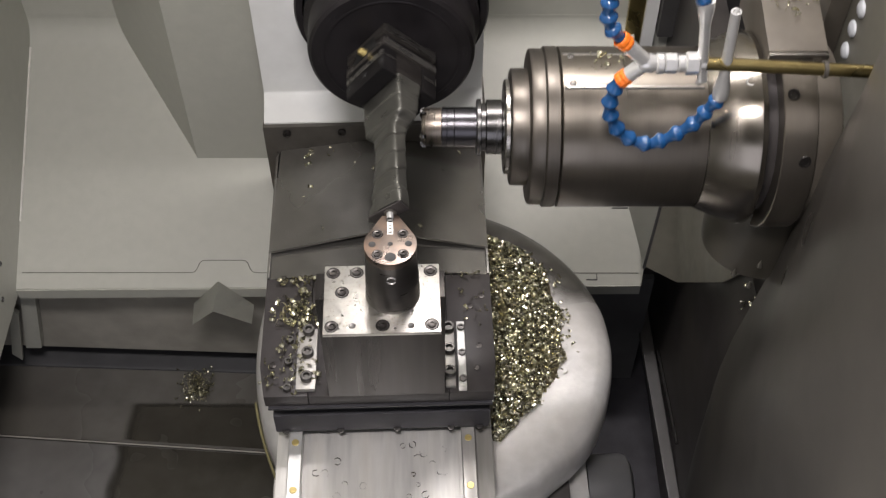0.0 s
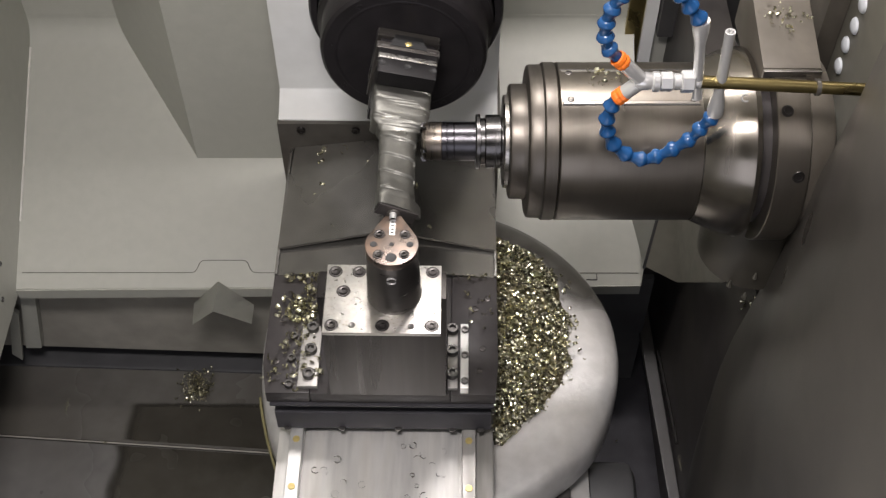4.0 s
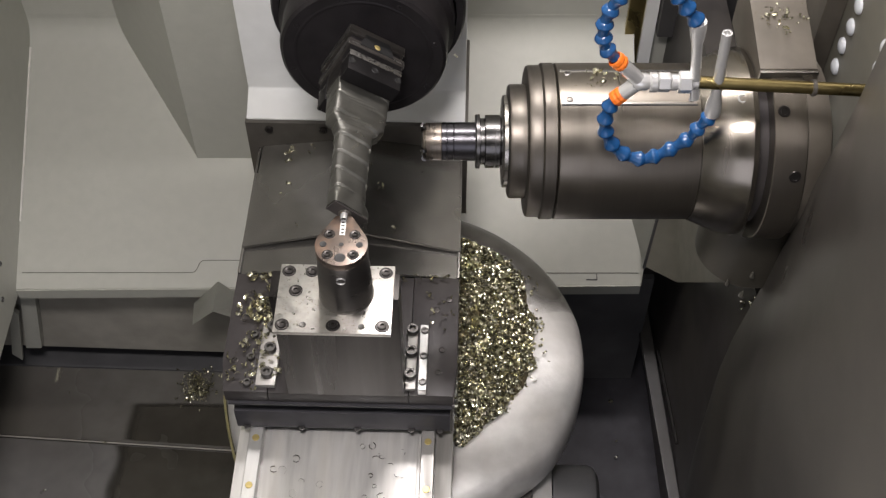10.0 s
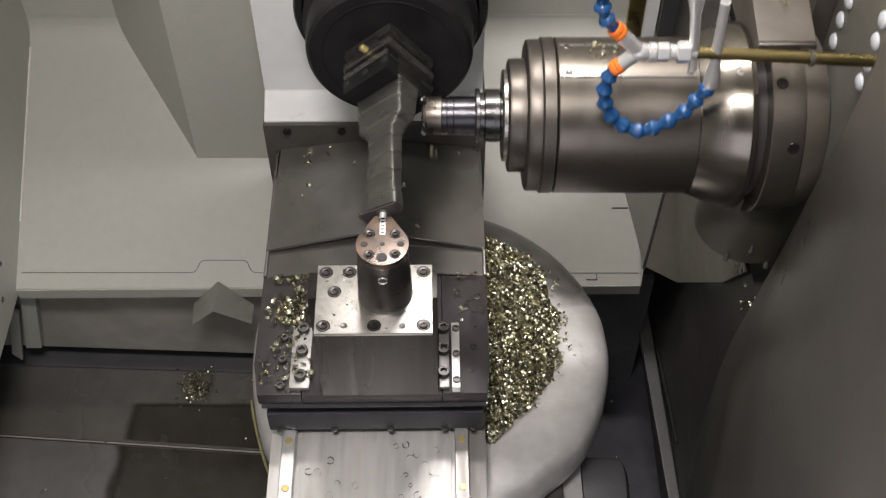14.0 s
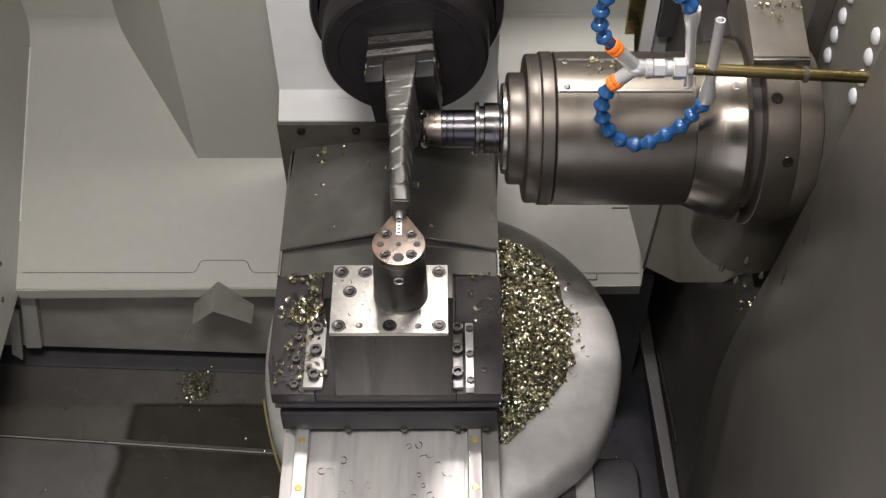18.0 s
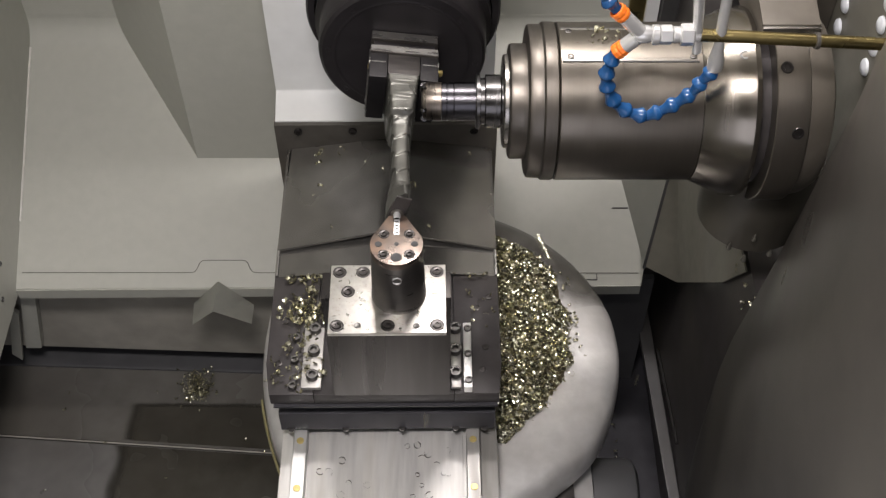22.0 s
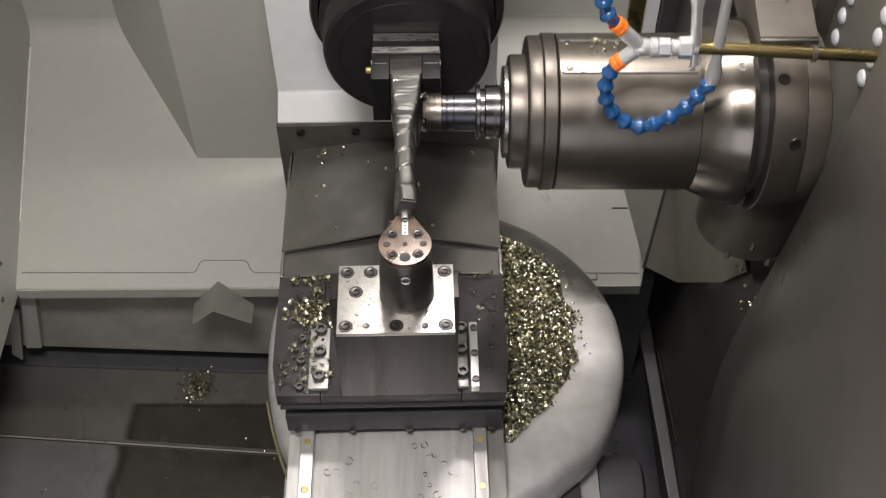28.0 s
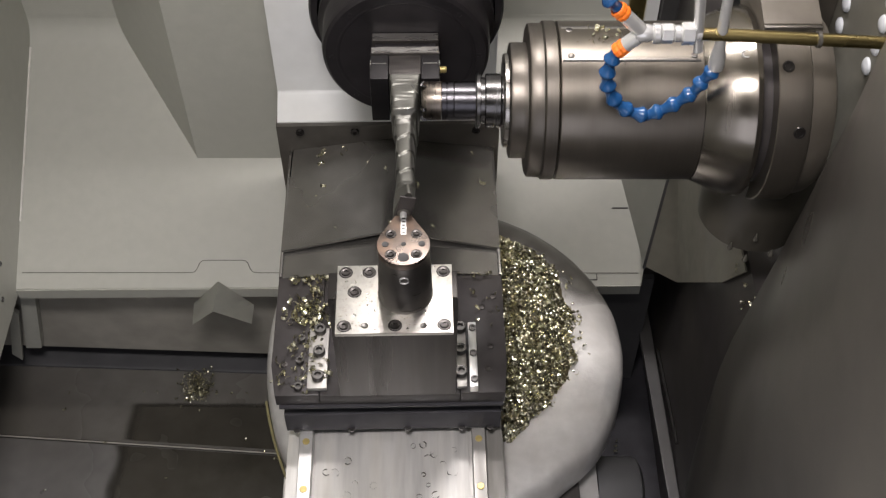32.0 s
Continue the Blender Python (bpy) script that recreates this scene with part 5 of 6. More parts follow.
# core coloured dark for the shade in the gaps between chips
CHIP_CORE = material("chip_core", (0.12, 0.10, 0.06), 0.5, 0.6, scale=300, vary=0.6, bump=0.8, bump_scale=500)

THROWN = []


def build_thrown_chips():
    """Chips that wait in the cutter's gullets, are thrown off and come to rest in the pit."""
    rnd = random.Random(21)
    shapes = [chips_mesh([(0, 0, 0)], 40 + i, (0.005, 0.010)) for i in range(6)]
    for i in range(290):
        ob = new("thrown_chip", rnd.choice(shapes))
        tagged(ob, "small bright curled chip thrown off the cutter", "chip", "thrown chips")
        start = 0.15 + 31.6 * (i + rnd.random()) / 290
        away = rnd.choice((-1, -1, 1, 1, 0))
        speed = Vector((away * rnd.uniform(0.35, 1.3) + rnd.gauss(0, 0.15), rnd.gauss(-0.25, 0.55), rnd.uniform(0.1, 1.5)))
        THROWN.append((ob, start, speed, Euler((rnd.uniform(0, 3), rnd.uniform(0, 3), rnd.uniform(0, 3))), rnd.uniform(-7, 7)))


def thrown_rows(start, speed, turn, spin):
    """Rows of a throw: riding in the cutter until start, then a free fall to the floor of the pit."""
    rows = [(t, pose(-0.006, SY + sy, SZ + sz)) for t, _, _, sy, sz, _ in MOVES if t < start and round(t * 10) % 2 == 0]
    here = Vector((-0.006, SY, SZ))
    for t, _, _, sy, sz, _ in MOVES:
        if t <= start:
            here = Vector((-0.006, SY + sy, SZ + sz))
    fall, dt = 0.0, 0.0
    while True:
        p = here + speed * dt + Vector((0, 0, -4.9 * dt * dt))
        p.x = max(-0.64, min(0.29, p.x))
        p.y = max(0.1, min(1.02, p.y))
        ground = 0.273 if p.x > 0.102 else 0.244 if p.x > -0.10 or p.y < 0.30 else 0.3045
        done = p.z <= ground
        p.z = max(p.z, ground)
        rows.append((start + dt, Matrix.Translation(p) @ Euler((turn.x + spin * dt, turn.y, turn.z)).to_matrix().to_4x4()))
        if done or start + dt > 31.9:
            break
        dt += 0.07
    if rows[-1][0] < 31.99:
        rows.append((32.0, rows[-1][1]))
    if rows[0][0] > 0:
        rows.insert(0, (0.0, rows[0][1]))
    return rows


build_spindle()
build_coolant()
build_chips()
build_droplets()
build_thrown_chips()

# ---- what moves: seconds; the table's slide and turn; the spindle's shift along and up; the chuck's angle ----
MOVES = [
    (0.0, -0.0131, 1.81, -0.0331, 0.0302, 221), (0.1, -0.0149, 1.86, -0.0327, 0.0113, 262), (0.2, -0.0137, 1.78, -0.0323, -0.0007, 273), (0.3, -0.0133, 1.75, -0.0321, 0.0039, 276),
    (0.4, -0.0111, 1.55, -0.0322, 0.0088, 290), (0.5, -0.0066, 0.93, -0.0326, 0.0085, 325), (0.6, -0.0037, 0.70, -0.0332, 0.0083, 345), (0.7, -0.0031, 0.67, -0.0337, 0.0082, 359),
    (0.8, -0.0031, 0.67, -0.0340, 0.0146, 360), (0.9, -0.0031, 0.68, -0.0342, 0.0280, 360), (1.0, -0.0031, 0.68, -0.0341, 0.0403, 361), (1.1, -0.0058, 0.69, -0.0337, 0.0386, 376),
    (1.2, -0.0194, 0.14, -0.0330, 0.0256, 413), (1.3, -0.0191, -0.72, -0.0323, 0.0034, 446), (1.4, -0.0165, -0.79, -0.0317, -0.0027, 453), (1.5, -0.0133, -0.79, -0.0314, 0.0046, 460),
    (1.6, -0.0049, -0.43, -0.0317, 0.0082, 478), (1.7, 0.0014, 0.63, -0.0321, 0.0100, 505), (1.8, 0.0012, 1.36, -0.0327, 0.0072, 527), (1.9, -0.0003, 1.59, -0.0332, 0.0063, 539),
    (2.0, -0.0005, 1.60, -0.0335, 0.0133, 540), (2.1, -0.0005, 1.60, -0.0336, 0.0261, 540), (2.2, -0.0007, 1.62, -0.0337, 0.0366, 541), (2.3, -0.0016, 1.67, -0.0335, 0.0403, 546),
    (2.4, -0.0130, 1.81, -0.0332, 0.0284, 592), (2.5, -0.0136, 1.75, -0.0327, 0.0065, 628), (2.6, -0.0120, 1.62, -0.0323, -0.0048, 638), (2.7, -0.0111, 1.53, -0.0320, -0.0017, 643),
    (2.8, -0.0091, 1.29, -0.0321, 0.0087, 655), (2.9, -0.0064, 0.90, -0.0325, 0.0097, 676), (3.0, -0.0035, 0.70, -0.0331, 0.0116, 698), (3.1, -0.0023, 0.76, -0.0336, 0.0081, 718),
    (3.2, -0.0023, 0.78, -0.0340, 0.0105, 720), (3.3, -0.0023, 0.78, -0.0342, 0.0228, 720), (3.4, -0.0024, 0.80, -0.0343, 0.0359, 721), (3.5, -0.0027, 0.82, -0.0340, 0.0428, 724),
    (3.6, -0.0091, 0.83, -0.0335, 0.0287, 745), (3.7, -0.0226, -0.06, -0.0327, 0.0065, 782), (3.8, -0.0186, -0.73, -0.0319, -0.0052, 808), (3.9, -0.0152, -0.78, -0.0313, -0.0024, 815),
    (4.0, -0.0114, -0.75, -0.0313, 0.0078, 822), (4.1, -0.0007, -0.15, -0.0317, 0.0089, 845), (4.2, 0.0024, 1.05, -0.0324, 0.0109, 875), (4.3, -0.0003, 1.60, -0.0331, 0.0075, 898),
    (4.4, -0.0007, 1.62, -0.0335, 0.0101, 900), (4.5, -0.0007, 1.62, -0.0338, 0.0224, 900), (4.6, -0.0009, 1.63, -0.0339, 0.0355, 901), (4.7, -0.0020, 1.68, -0.0337, 0.0425, 906),
    (4.8, -0.0120, 1.74, -0.0334, 0.0325, 950), (4.9, -0.0123, 1.62, -0.0329, 0.0121, 987), (5.0, -0.0104, 1.44, -0.0324, -0.0061, 998), (5.1, -0.0092, 1.32, -0.0321, -0.0099, 1004),
    (5.2, -0.0077, 1.14, -0.0320, -0.0044, 1012), (5.3, -0.0067, 1.00, -0.0320, 0.0059, 1018), (5.4, -0.0055, 0.84, -0.0323, 0.0169, 1026), (5.5, -0.0037, 0.64, -0.0327, 0.0160, 1040),
    (5.6, -0.0007, 0.70, -0.0333, 0.0098, 1066), (5.7, -0.0008, 0.86, -0.0337, 0.0082, 1079), (5.8, -0.0009, 0.87, -0.0340, 0.0152, 1080), (5.9, -0.0008, 0.88, -0.0341, 0.0273, 1080),
    (6.0, -0.0008, 0.88, -0.0341, 0.0402, 1080), (6.1, -0.0018, 0.95, -0.0336, 0.0437, 1086), (6.2, -0.0167, 0.67, -0.0329, 0.0320, 1122), (6.3, -0.0216, -0.48, -0.0320, 0.0113, 1160),
    (6.4, -0.0158, -0.65, -0.0313, -0.0072, 1173), (6.5, -0.0090, -0.59, -0.0309, -0.0111, 1185), (6.6, -0.0070, -0.35, -0.0308, -0.0056, 1196), (6.7, -0.0072, -0.19, -0.0310, 0.0049, 1201),
    (6.8, -0.0076, -0.08, -0.0315, 0.0161, 1204), (6.9, -0.0055, 0.84, -0.0322, 0.0141, 1228), (7.0, 0.0003, 1.48, -0.0330, 0.0068, 1252), (7.1, 0.0010, 1.58, -0.0336, 0.0087, 1260),
    (7.2, 0.0010, 1.58, -0.0339, 0.0178, 1260), (7.3, 0.0012, 1.57, -0.0340, 0.0304, 1260), (7.4, 0.0006, 1.58, -0.0340, 0.0415, 1261), (7.5, -0.0035, 1.62, -0.0338, 0.0400, 1270),
    (7.6, -0.0114, 1.59, -0.0335, 0.0247, 1316), (7.7, -0.0099, 1.38, -0.0329, 0.0088, 1348), (7.8, -0.0071, 1.10, -0.0325, -0.0088, 1363), (7.9, -0.0040, 0.74, -0.0322, -0.0063, 1380),
    (8.0, -0.0033, 0.66, -0.0322, 0.0060, 1384), (8.1, -0.0030, 0.62, -0.0324, 0.0176, 1386), (8.2, -0.0022, 0.54, -0.0327, 0.0186, 1391), (8.3, 0.0015, 0.70, -0.0332, 0.0104, 1427),
    (8.4, 0.0008, 0.92, -0.0336, 0.0087, 1440), (8.5, 0.0008, 0.93, -0.0339, 0.0171, 1440), (8.6, 0.0009, 0.93, -0.0339, 0.0303, 1440), (8.7, 0.0009, 0.93, -0.0338, 0.0412, 1440),
    (8.8, 0.0004, 0.97, -0.0333, 0.0421, 1443), (8.9, -0.0185, 0.61, -0.0326, 0.0278, 1488), (9.0, -0.0184, -0.40, -0.0319, 0.0084, 1527), (9.1, -0.0167, -0.49, -0.0314, -0.0099, 1548),
    (9.2, -0.0150, -0.58, -0.0312, -0.0101, 1551), (9.3, -0.0155, -0.67, -0.0313, -0.0003, 1551), (9.4, -0.0160, -0.76, -0.0313, 0.0092, 1551), (9.5, -0.0180, -0.85, -0.0315, 0.0101, 1551),
    (9.6, -0.0250, -1.00, -0.0307, 0.0080, 1551), (9.7, -0.0340, -1.15, -0.0320, 0.0092, 1552), (9.8, -0.0460, -1.30, -0.0320, 0.0092, 1553), (9.9, -0.0540, -1.45, -0.0300, 0.0073, 1556),
    (10.0, -0.0580, -1.60, -0.0240, 0.0001, 1561), (10.1, -0.0590, -1.30, -0.0170, -0.0095, 1583), (10.2, -0.0600, -1.00, -0.0120, -0.0179, 1602), (10.3, -0.0610, -0.80, -0.0050, -0.0319, 1613),
    (10.4, -0.0550, -0.60, 0.0000, -0.0420, 1619), (10.5, -0.0455, -0.40, 0.0010, -0.0430, 1620), (10.6, -0.0330, -0.33, 0.0020, -0.0440, 1620), (10.7, -0.0220, -0.27, 0.0020, -0.0440, 1620),
    (10.8, -0.0130, -0.20, 0.0020, -0.0439, 1620), (10.9, -0.0085, -0.18, 0.0018, -0.0438, 1620), (11.0, -0.0076, -0.17, 0.0016, -0.0313, 1620), (11.1, -0.0068, -0.15, 0.0013, -0.0203, 1620),
    (11.2, -0.0068, -0.15, 0.0011, -0.0104, 1620), (11.3, -0.0068, -0.14, 0.0010, 0.0035, 1620), (11.4, -0.0068, -0.14, 0.0008, 0.0151, 1620), (11.5, -0.0068, -0.13, 0.0004, 0.0274, 1621),
    (11.6, -0.0095, 0.08, -0.0001, 0.0272, 1637), (11.7, -0.0186, 0.39, -0.0005, 0.0137, 1675), (11.8, -0.0208, -0.07, -0.0007, -0.0024, 1706), (11.9, -0.0210, -0.13, -0.0005, 0.0056, 1710),
    (12.0, -0.0210, -0.14, -0.0001, 0.0172, 1711), (12.1, -0.0220, -0.32, 0.0003, 0.0055, 1728), (12.2, -0.0179, -0.30, 0.0005, -0.0091, 1766), (12.3, -0.0072, -0.18, 0.0006, -0.0155, 1799),
    (12.4, -0.0070, -0.16, 0.0006, -0.0030, 1800), (12.5, -0.0070, -0.16, 0.0005, 0.0087, 1800), (12.6, -0.0069, -0.15, 0.0005, 0.0207, 1800), (12.7, -0.0066, -0.12, 0.0005, 0.0299, 1803),
    (12.8, -0.0131, 0.00, 0.0006, 0.0219, 1838), (12.9, -0.0209, -0.14, 0.0008, 0.0037, 1872), (13.0, -0.0205, -0.15, 0.0009, -0.0012, 1889), (13.1, -0.0205, -0.15, 0.0012, 0.0107, 1890),
    (13.2, -0.0203, -0.15, 0.0014, 0.0132, 1892), (13.3, -0.0174, 0.02, 0.0016, -0.0025, 1928), (13.4, -0.0074, -0.12, 0.0016, -0.0164, 1970), (13.5, -0.0066, -0.05, 0.0015, -0.0094, 1980),
    (13.6, -0.0066, -0.04, 0.0014, 0.0031, 1980), (13.7, -0.0065, -0.03, 0.0012, 0.0121, 1980), (13.8, -0.0065, -0.03, 0.0008, 0.0244, 1980), (13.9, -0.0089, 0.18, 0.0004, 0.0287, 1993),
    (14.0, -0.0204, 0.67, 0.0001, 0.0125, 2030), (14.1, -0.0198, 0.07, 0.0001, -0.0031, 2067), (14.2, -0.0197, 0.02, 0.0003, 0.0021, 2070), (14.3, -0.0196, 0.01, 0.0008, 0.0138, 2071),
    (14.4, -0.0197, -0.20, 0.0011, 0.0027, 2090), (14.5, -0.0135, -0.08, 0.0012, -0.0132, 2133), (14.6, -0.0061, 0.02, 0.0012, -0.0125, 2157), (14.7, -0.0058, 0.04, 0.0011, -0.0027, 2160),
    (14.8, -0.0057, 0.05, 0.0009, 0.0079, 2160), (14.9, -0.0057, 0.06, 0.0009, 0.0184, 2161), (15.0, -0.0058, 0.09, 0.0009, 0.0262, 2168), (15.1, -0.0159, 0.03, 0.0011, 0.0199, 2206),
    (15.2, -0.0214, -0.25, 0.0013, 0.0036, 2242), (15.3, -0.0209, -0.24, 0.0015, -0.0018, 2250), (15.4, -0.0207, -0.24, 0.0018, 0.0069, 2252), (15.5, -0.0188, -0.05, 0.0018, 0.0075, 2275),
    (15.6, -0.0113, -0.01, 0.0018, -0.0027, 2315), (15.7, -0.0059, 0.08, 0.0017, -0.0165, 2337), (15.8, -0.0060, 0.12, 0.0016, -0.0094, 2340), (15.9, -0.0060, 0.13, 0.0015, 0.0030, 2340),
    (16.0, -0.0059, 0.14, 0.0014, 0.0119, 2340), (16.1, -0.0060, 0.16, 0.0010, 0.0242, 2341), (16.2, -0.0080, 0.34, 0.0007, 0.0284, 2350), (16.3, -0.0225, 0.96, 0.0005, 0.0120, 2390),
    (16.4, -0.0193, 0.41, 0.0007, -0.0037, 2422), (16.5, -0.0180, 0.22, 0.0010, -0.0020, 2430), (16.6, -0.0177, 0.19, 0.0015, 0.0105, 2432), (16.7, -0.0168, -0.05, 0.0017, -0.0006, 2452),
    (16.8, -0.0114, 0.13, 0.0017, -0.0109, 2493), (16.9, -0.0056, 0.22, 0.0016, -0.0094, 2514), (17.0, -0.0052, 0.24, 0.0014, -0.0010, 2520), (17.1, -0.0052, 0.25, 0.0012, 0.0107, 2520),
    (17.2, -0.0053, 0.26, 0.0011, 0.0228, 2522), (17.3, -0.0067, 0.26, 0.0012, 0.0286, 2532), (17.4, -0.0167, 0.04, 0.0014, 0.0186, 2568), (17.5, -0.0207, -0.34, 0.0016, -0.0019, 2604),
    (17.6, -0.0201, -0.33, 0.0018, -0.0048, 2611), (17.7, -0.0199, -0.33, 0.0020, 0.0073, 2613), (17.8, -0.0186, -0.17, 0.0020, 0.0019, 2630), (17.9, -0.0138, 0.07, 0.0019, -0.0076, 2665),
    (18.0, -0.0051, 0.21, 0.0018, -0.0082, 2692), (18.1, -0.0050, 0.34, 0.0016, -0.0025, 2700), (18.2, -0.0049, 0.35, 0.0015, 0.0078, 2700), (18.3, -0.0048, 0.36, 0.0012, 0.0194, 2700),
    (18.4, -0.0051, 0.41, 0.0010, 0.0308, 2702), (18.5, -0.0135, 0.88, 0.0009, 0.0236, 2722), (18.6, -0.0212, 0.93, 0.0011, 0.0061, 2772), (18.7, -0.0158, 0.40, 0.0015, -0.0086, 2792),
    (18.8, -0.0155, 0.39, 0.0018, 0.0020, 2793), (18.9, -0.0147, 0.31, 0.0020, 0.0060, 2797), (19.0, -0.0132, 0.19, 0.0019, -0.0035, 2836), (19.1, -0.0058, 0.38, 0.0018, -0.0089, 2867),
    (19.2, -0.0051, 0.41, 0.0016, -0.0039, 2878), (19.3, -0.0053, 0.41, 0.0014, 0.0038, 2880), (19.4, -0.0053, 0.42, 0.0012, 0.0141, 2880), (19.5, -0.0054, 0.42, 0.0012, 0.0267, 2881),
    (19.6, -0.0091, 0.37, 0.0012, 0.0279, 2897), (19.7, -0.0177, -0.05, 0.0014, 0.0119, 2935), (19.8, -0.0188, -0.43, 0.0017, -0.0081, 2967), (19.9, -0.0182, -0.42, 0.0019, -0.0083, 2974),
    (20.0, -0.0179, -0.41, 0.0020, 0.0046, 2977), (20.1, -0.0155, -0.01, 0.0019, -0.0001, 3012), (20.2, -0.0060, 0.26, 0.0018, -0.0082, 3042), (20.3, -0.0035, 0.41, 0.0016, -0.0046, 3052),
    (20.4, -0.0034, 0.55, 0.0013, -0.0043, 3059), (20.5, -0.0035, 0.58, 0.0011, 0.0047, 3060), (20.6, -0.0034, 0.59, 0.0009, 0.0170, 3060), (20.7, -0.0035, 0.62, 0.0007, 0.0284, 3061),
    (20.8, -0.0079, 0.92, 0.0007, 0.0284, 3073), (20.9, -0.0247, 1.52, 0.0009, 0.0157, 3112), (21.0, -0.0154, 0.78, 0.0014, -0.0057, 3147), (21.1, -0.0129, 0.58, 0.0017, -0.0075, 3155),
    (21.2, -0.0123, 0.54, 0.0020, 0.0026, 3157), (21.3, -0.0106, 0.31, 0.0020, -0.0015, 3193), (21.4, -0.0055, 0.51, 0.0018, -0.0055, 3221), (21.5, -0.0046, 0.54, 0.0016, -0.0025, 3228),
    (21.6, -0.0050, 0.55, 0.0013, -0.0030, 3238), (21.7, -0.0054, 0.55, 0.0011, 0.0040, 3240), (21.8, -0.0054, 0.56, 0.0010, 0.0176, 3240), (21.9, -0.0056, 0.56, 0.0009, 0.0269, 3241),
    (22.0, -0.0071, 0.54, 0.0011, 0.0314, 3247), (22.1, -0.0163, 0.04, 0.0013, 0.0153, 3290), (22.2, -0.0163, -0.54, 0.0016, -0.0046, 3327), (22.3, -0.0156, -0.55, 0.0019, -0.0097, 3336),
    (22.4, -0.0154, -0.55, 0.0020, -0.0015, 3338), (22.5, -0.0148, -0.41, 0.0019, 0.0013, 3352), (22.6, -0.0090, 0.15, 0.0016, -0.0039, 3388), (22.7, -0.0023, 0.52, 0.0012, -0.0008, 3408),
    (22.8, -0.0017, 0.75, 0.0008, -0.0018, 3418), (22.9, -0.0019, 0.81, 0.0006, 0.0012, 3420), (23.0, -0.0019, 0.82, 0.0004, 0.0135, 3420), (23.1, -0.0018, 0.83, 0.0003, 0.0262, 3420),
    (23.2, -0.0027, 0.94, 0.0004, 0.0313, 3424), (23.3, -0.0236, 1.76, 0.0007, 0.0179, 3467), (23.4, -0.0159, 1.19, 0.0012, 0.0026, 3502), (23.5, -0.0112, 0.86, 0.0016, -0.0129, 3514),
    (23.6, -0.0106, 0.81, 0.0020, -0.0070, 3516), (23.7, -0.0083, 0.59, 0.0020, -0.0001, 3527), (23.8, -0.0064, 0.52, 0.0018, -0.0027, 3567), (23.9, -0.0045, 0.60, 0.0015, 0.0003, 3577),
    (24.0, -0.0038, 0.68, 0.0011, -0.0020, 3593), (24.1, -0.0051, 0.67, 0.0007, -0.0003, 3600), (24.2, -0.0051, 0.68, 0.0005, 0.0121, 3600), (24.3, -0.0054, 0.68, 0.0003, 0.0242, 3601),
    (24.4, -0.0059, 0.68, 0.0004, 0.0326, 3603), (24.5, -0.0138, 0.44, 0.0006, 0.0265, 3628), (24.6, -0.0144, -0.38, 0.0011, 0.0068, 3670), (24.7, -0.0130, -0.71, 0.0015, -0.0115, 3696),
    (24.8, -0.0128, -0.71, 0.0019, -0.0104, 3698), (24.9, -0.0126, -0.71, 0.0018, -0.0021, 3702), (25.0, -0.0106, -0.23, 0.0015, -0.0004, 3733), (25.1, -0.0052, 0.24, 0.0010, 0.0015, 3752),
    (25.2, -0.0004, 0.71, 0.0004, 0.0006, 3769), (25.3, -0.0003, 1.00, -0.0000, -0.0010, 3779), (25.4, -0.0004, 1.04, -0.0003, 0.0061, 3780), (25.5, -0.0004, 1.05, -0.0005, 0.0183, 3780),
    (25.6, -0.0005, 1.08, -0.0005, 0.0292, 3781), (25.7, -0.0027, 1.28, -0.0002, 0.0302, 3788), (25.8, -0.0223, 1.93, 0.0003, 0.0172, 3832), (25.9, -0.0121, 1.27, 0.0010, -0.0020, 3868),
    (26.0, -0.0087, 1.01, 0.0016, -0.0108, 3878), (26.1, -0.0082, 0.97, 0.0019, -0.0062, 3880), (26.2, -0.0068, 0.80, 0.0017, -0.0013, 3888), (26.3, -0.0053, 0.58, 0.0013, 0.0005, 3924),
    (26.4, -0.0026, 0.71, 0.0008, 0.0010, 3940), (26.5, -0.0033, 0.80, 0.0002, -0.0002, 3956), (26.6, -0.0042, 0.81, -0.0002, 0.0025, 3960), (26.7, -0.0042, 0.81, -0.0004, 0.0122, 3960),
    (26.8, -0.0044, 0.82, -0.0005, 0.0243, 3961), (26.9, -0.0054, 0.81, -0.0003, 0.0310, 3964), (27.0, -0.0135, 0.52, -0.0000, 0.0245, 3990), (27.1, -0.0120, -0.40, 0.0005, 0.0087, 4030),
    (27.2, -0.0105, -0.88, 0.0010, -0.0074, 4058), (27.3, -0.0102, -0.89, 0.0013, -0.0154, 4066), (27.4, -0.0099, -0.79, 0.0012, -0.0098, 4076), (27.5, -0.0089, -0.54, 0.0009, 0.0029, 4088),
    (27.6, -0.0071, -0.24, 0.0004, 0.0068, 4098), (27.7, 0.0006, 0.80, -0.0003, 0.0013, 4127), (27.8, 0.0007, 1.23, -0.0008, -0.0010, 4140), (27.9, 0.0007, 1.24, -0.0011, 0.0048, 4140),
    (28.0, 0.0007, 1.25, -0.0012, 0.0190, 4140), (28.1, 0.0008, 1.26, -0.0012, 0.0308, 4140), (28.2, -0.0010, 1.46, -0.0009, 0.0325, 4147), (28.3, -0.0198, 2.05, -0.0004, 0.0175, 4192),
    (28.4, -0.0136, 1.66, 0.0003, 0.0007, 4222), (28.5, -0.0070, 1.04, 0.0009, -0.0150, 4246), (28.6, -0.0064, 0.80, 0.0012, -0.0153, 4258), (28.7, -0.0064, 0.73, 0.0012, -0.0042, 4263),
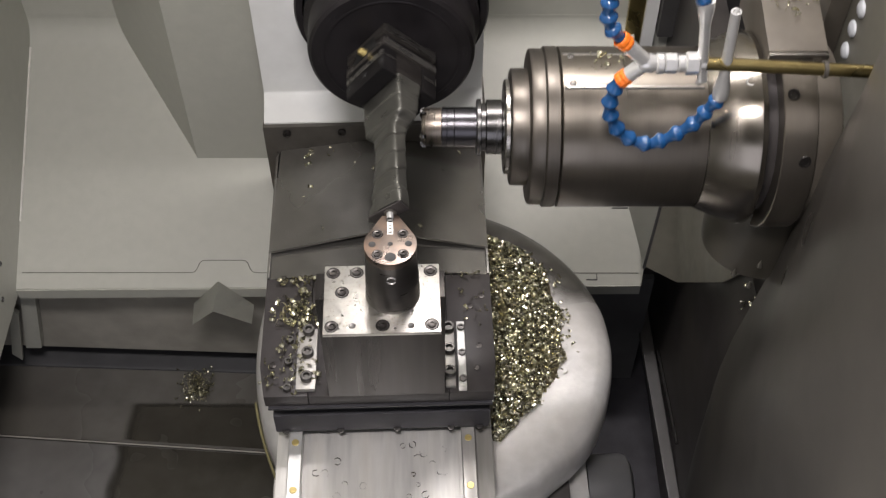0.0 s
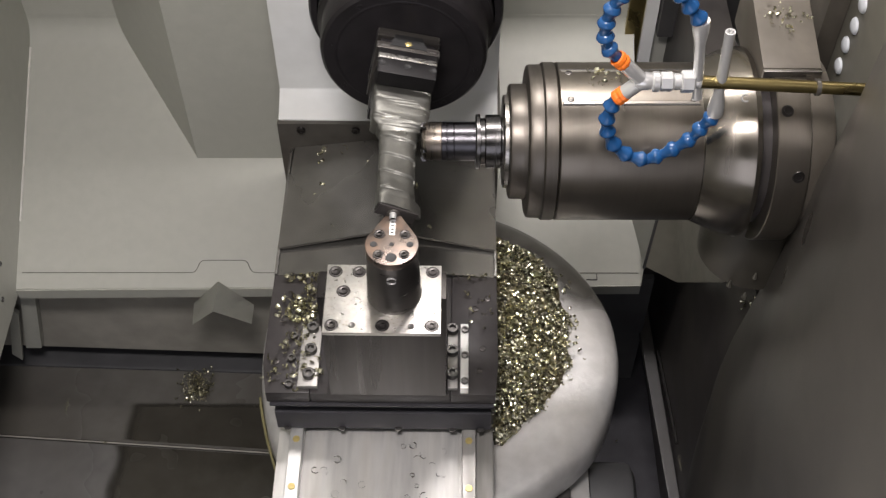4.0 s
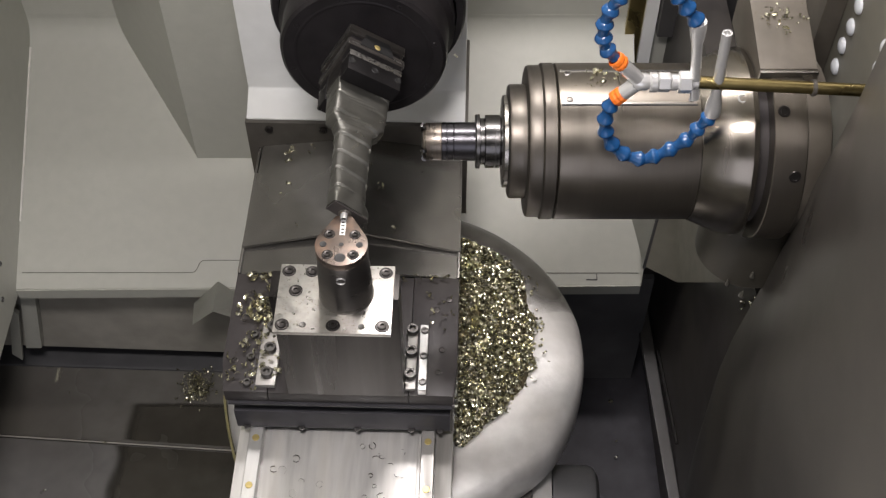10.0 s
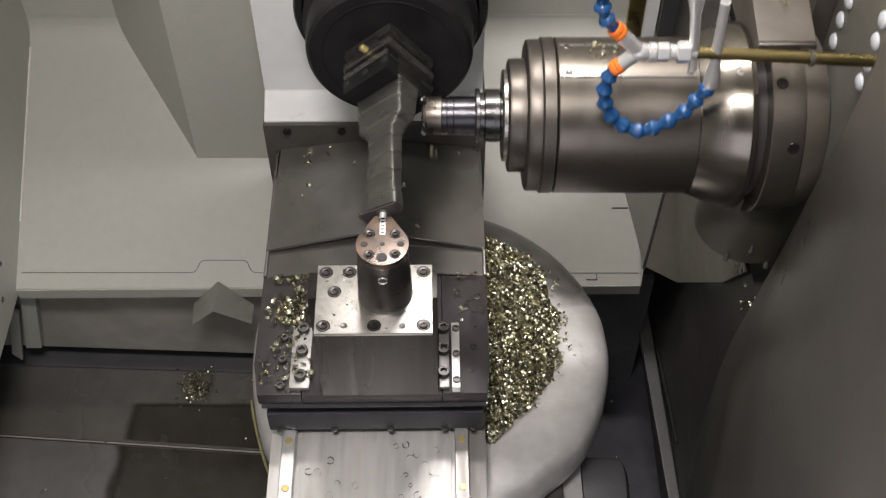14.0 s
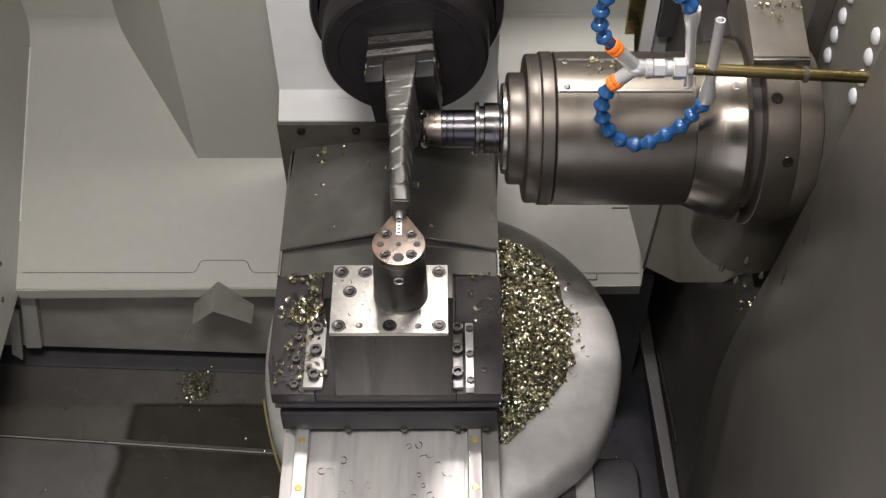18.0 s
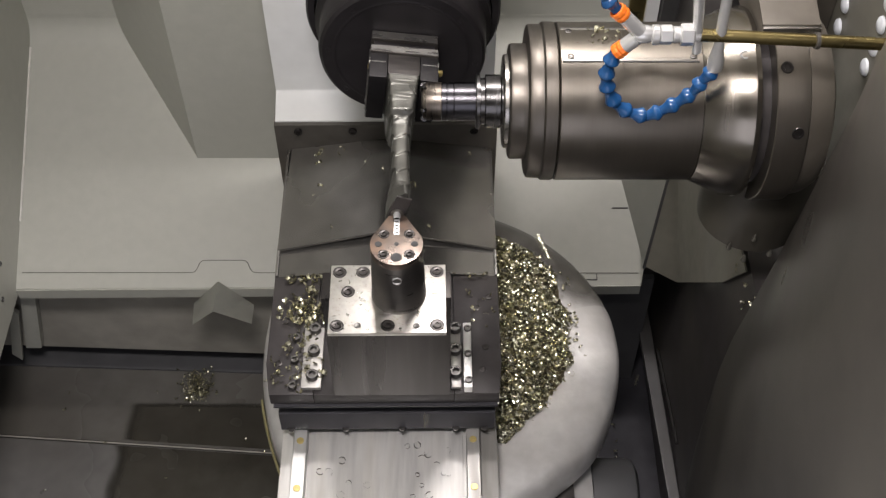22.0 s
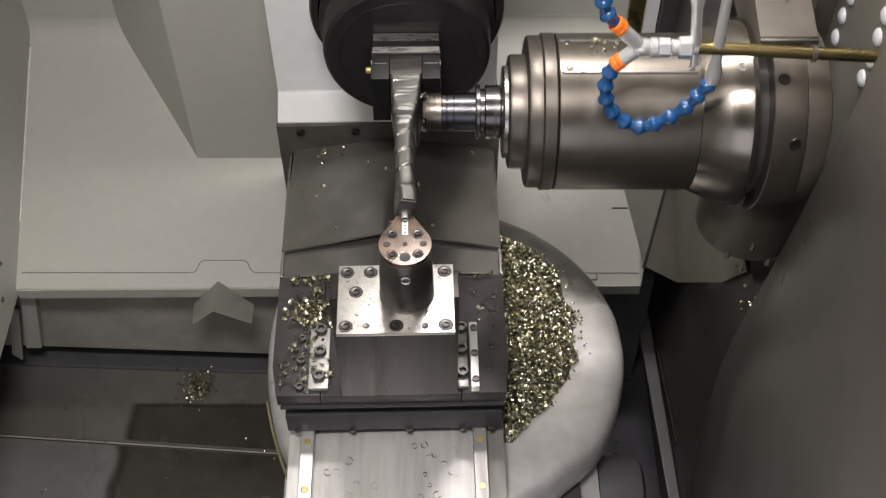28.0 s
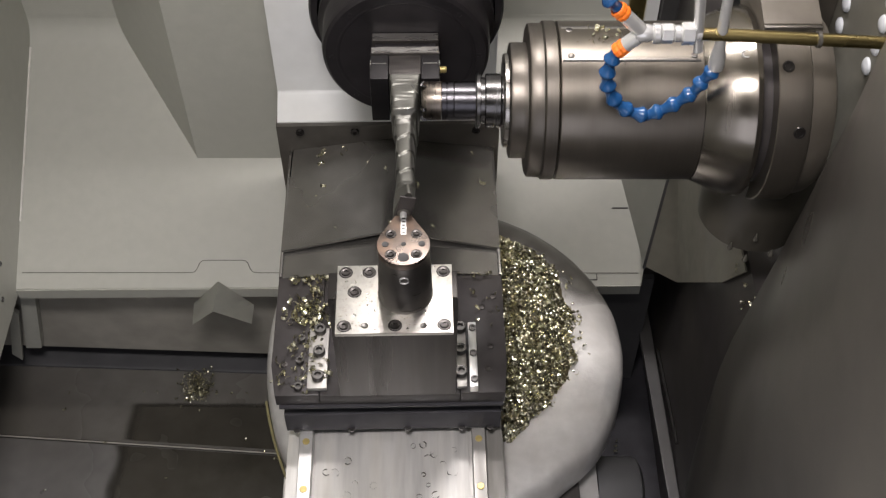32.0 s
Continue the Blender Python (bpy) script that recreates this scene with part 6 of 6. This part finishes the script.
    (28.8, -0.0063, 0.66, 0.0008, 0.0070, 4270), (28.9, -0.0056, 0.64, 0.0003, 0.0075, 4279), (29.0, -0.0010, 0.89, -0.0003, 0.0013, 4308), (29.1, -0.0024, 0.96, -0.0008, 0.0004, 4319),
    (29.2, -0.0026, 0.96, -0.0011, 0.0109, 4320), (29.3, -0.0026, 0.97, -0.0013, 0.0230, 4320), (29.4, -0.0028, 0.97, -0.0012, 0.0328, 4321), (29.5, -0.0065, 0.92, -0.0009, 0.0325, 4332),
    (29.6, -0.0119, 0.14, -0.0004, 0.0163, 4372), (29.7, -0.0090, -0.86, 0.0001, -0.0052, 4408), (29.8, -0.0083, -1.02, 0.0004, -0.0181, 4432), (29.9, -0.0080, -0.95, 0.0005, -0.0154, 4437),
    (30.0, -0.0077, -0.88, 0.0003, -0.0013, 4441), (30.1, -0.0065, -0.60, -0.0001, 0.0092, 4451), (30.2, -0.0020, 0.24, -0.0006, 0.0064, 4471), (30.3, 0.0019, 1.17, -0.0011, 0.0014, 4493),
    (30.4, 0.0014, 1.41, -0.0014, 0.0003, 4500), (30.5, 0.0014, 1.42, -0.0016, 0.0113, 4500), (30.6, 0.0014, 1.43, -0.0016, 0.0240, 4500), (30.7, 0.0013, 1.46, -0.0015, 0.0343, 4501),
    (30.8, -0.0043, 1.86, -0.0012, 0.0288, 4518), (30.9, -0.0170, 2.07, -0.0007, 0.0159, 4562), (31.0, -0.0108, 1.64, -0.0003, -0.0070, 4590), (31.1, -0.0074, 0.97, 0.0001, -0.0177, 4617),
    (31.2, -0.0074, 0.84, 0.0002, -0.0095, 4624), (31.3, -0.0073, 0.79, 0.0000, -0.0003, 4628), (31.4, -0.0069, 0.73, -0.0004, 0.0102, 4634), (31.5, -0.0016, 0.88, -0.0008, 0.0059, 4658),
    (31.6, -0.0000, 1.08, -0.0012, 0.0015, 4674), (31.7, -0.0007, 1.11, -0.0015, 0.0085, 4679), (31.8, -0.0008, 1.12, -0.0016, 0.0147, 4680), (31.9, -0.0007, 1.13, -0.0016, 0.0259, 4680),
    (32.0, -0.0007, 1.13, -0.0016, 0.0350, 4680),
]


def motions():
    table = [(t, pose(PX + x, PY, 0, 0, 0, b)) for t, x, b, _, _, _ in MOVES]
    for ob in RIDERS:
        walk(ob, table)
    turn = [(t, pose(PX + x, PY, 0, 0, 0, b) @ pose(AX - PX, 0.6612 - PY, AZ, 0, 0, -0.5) @ pose(0, -0.6612, 0, 0, a, 0)) for t, x, b, _, _, a in MOVES]
    for ob in (FIXTURE, TURBINE):
        walk(ob, turn)
    walk(CHUCK, [(t, pose(AX - PX, 0.6612 - PY, AZ, 0, 0, -0.5) @ pose(0, -0.6612, 0, 0, a, 0)) for t, _, _, _, _, a in MOVES])
    shift = [(t, pose(SX, SY + sy, SZ + sz)) for t, _, _, sy, sz, _ in MOVES]
    for ob in CARRIED:
        walk(ob, shift)
    for ob, start, speed, turn_, spin in THROWN:
        walk(ob, thrown_rows(start, speed, turn_, spin))


motions()
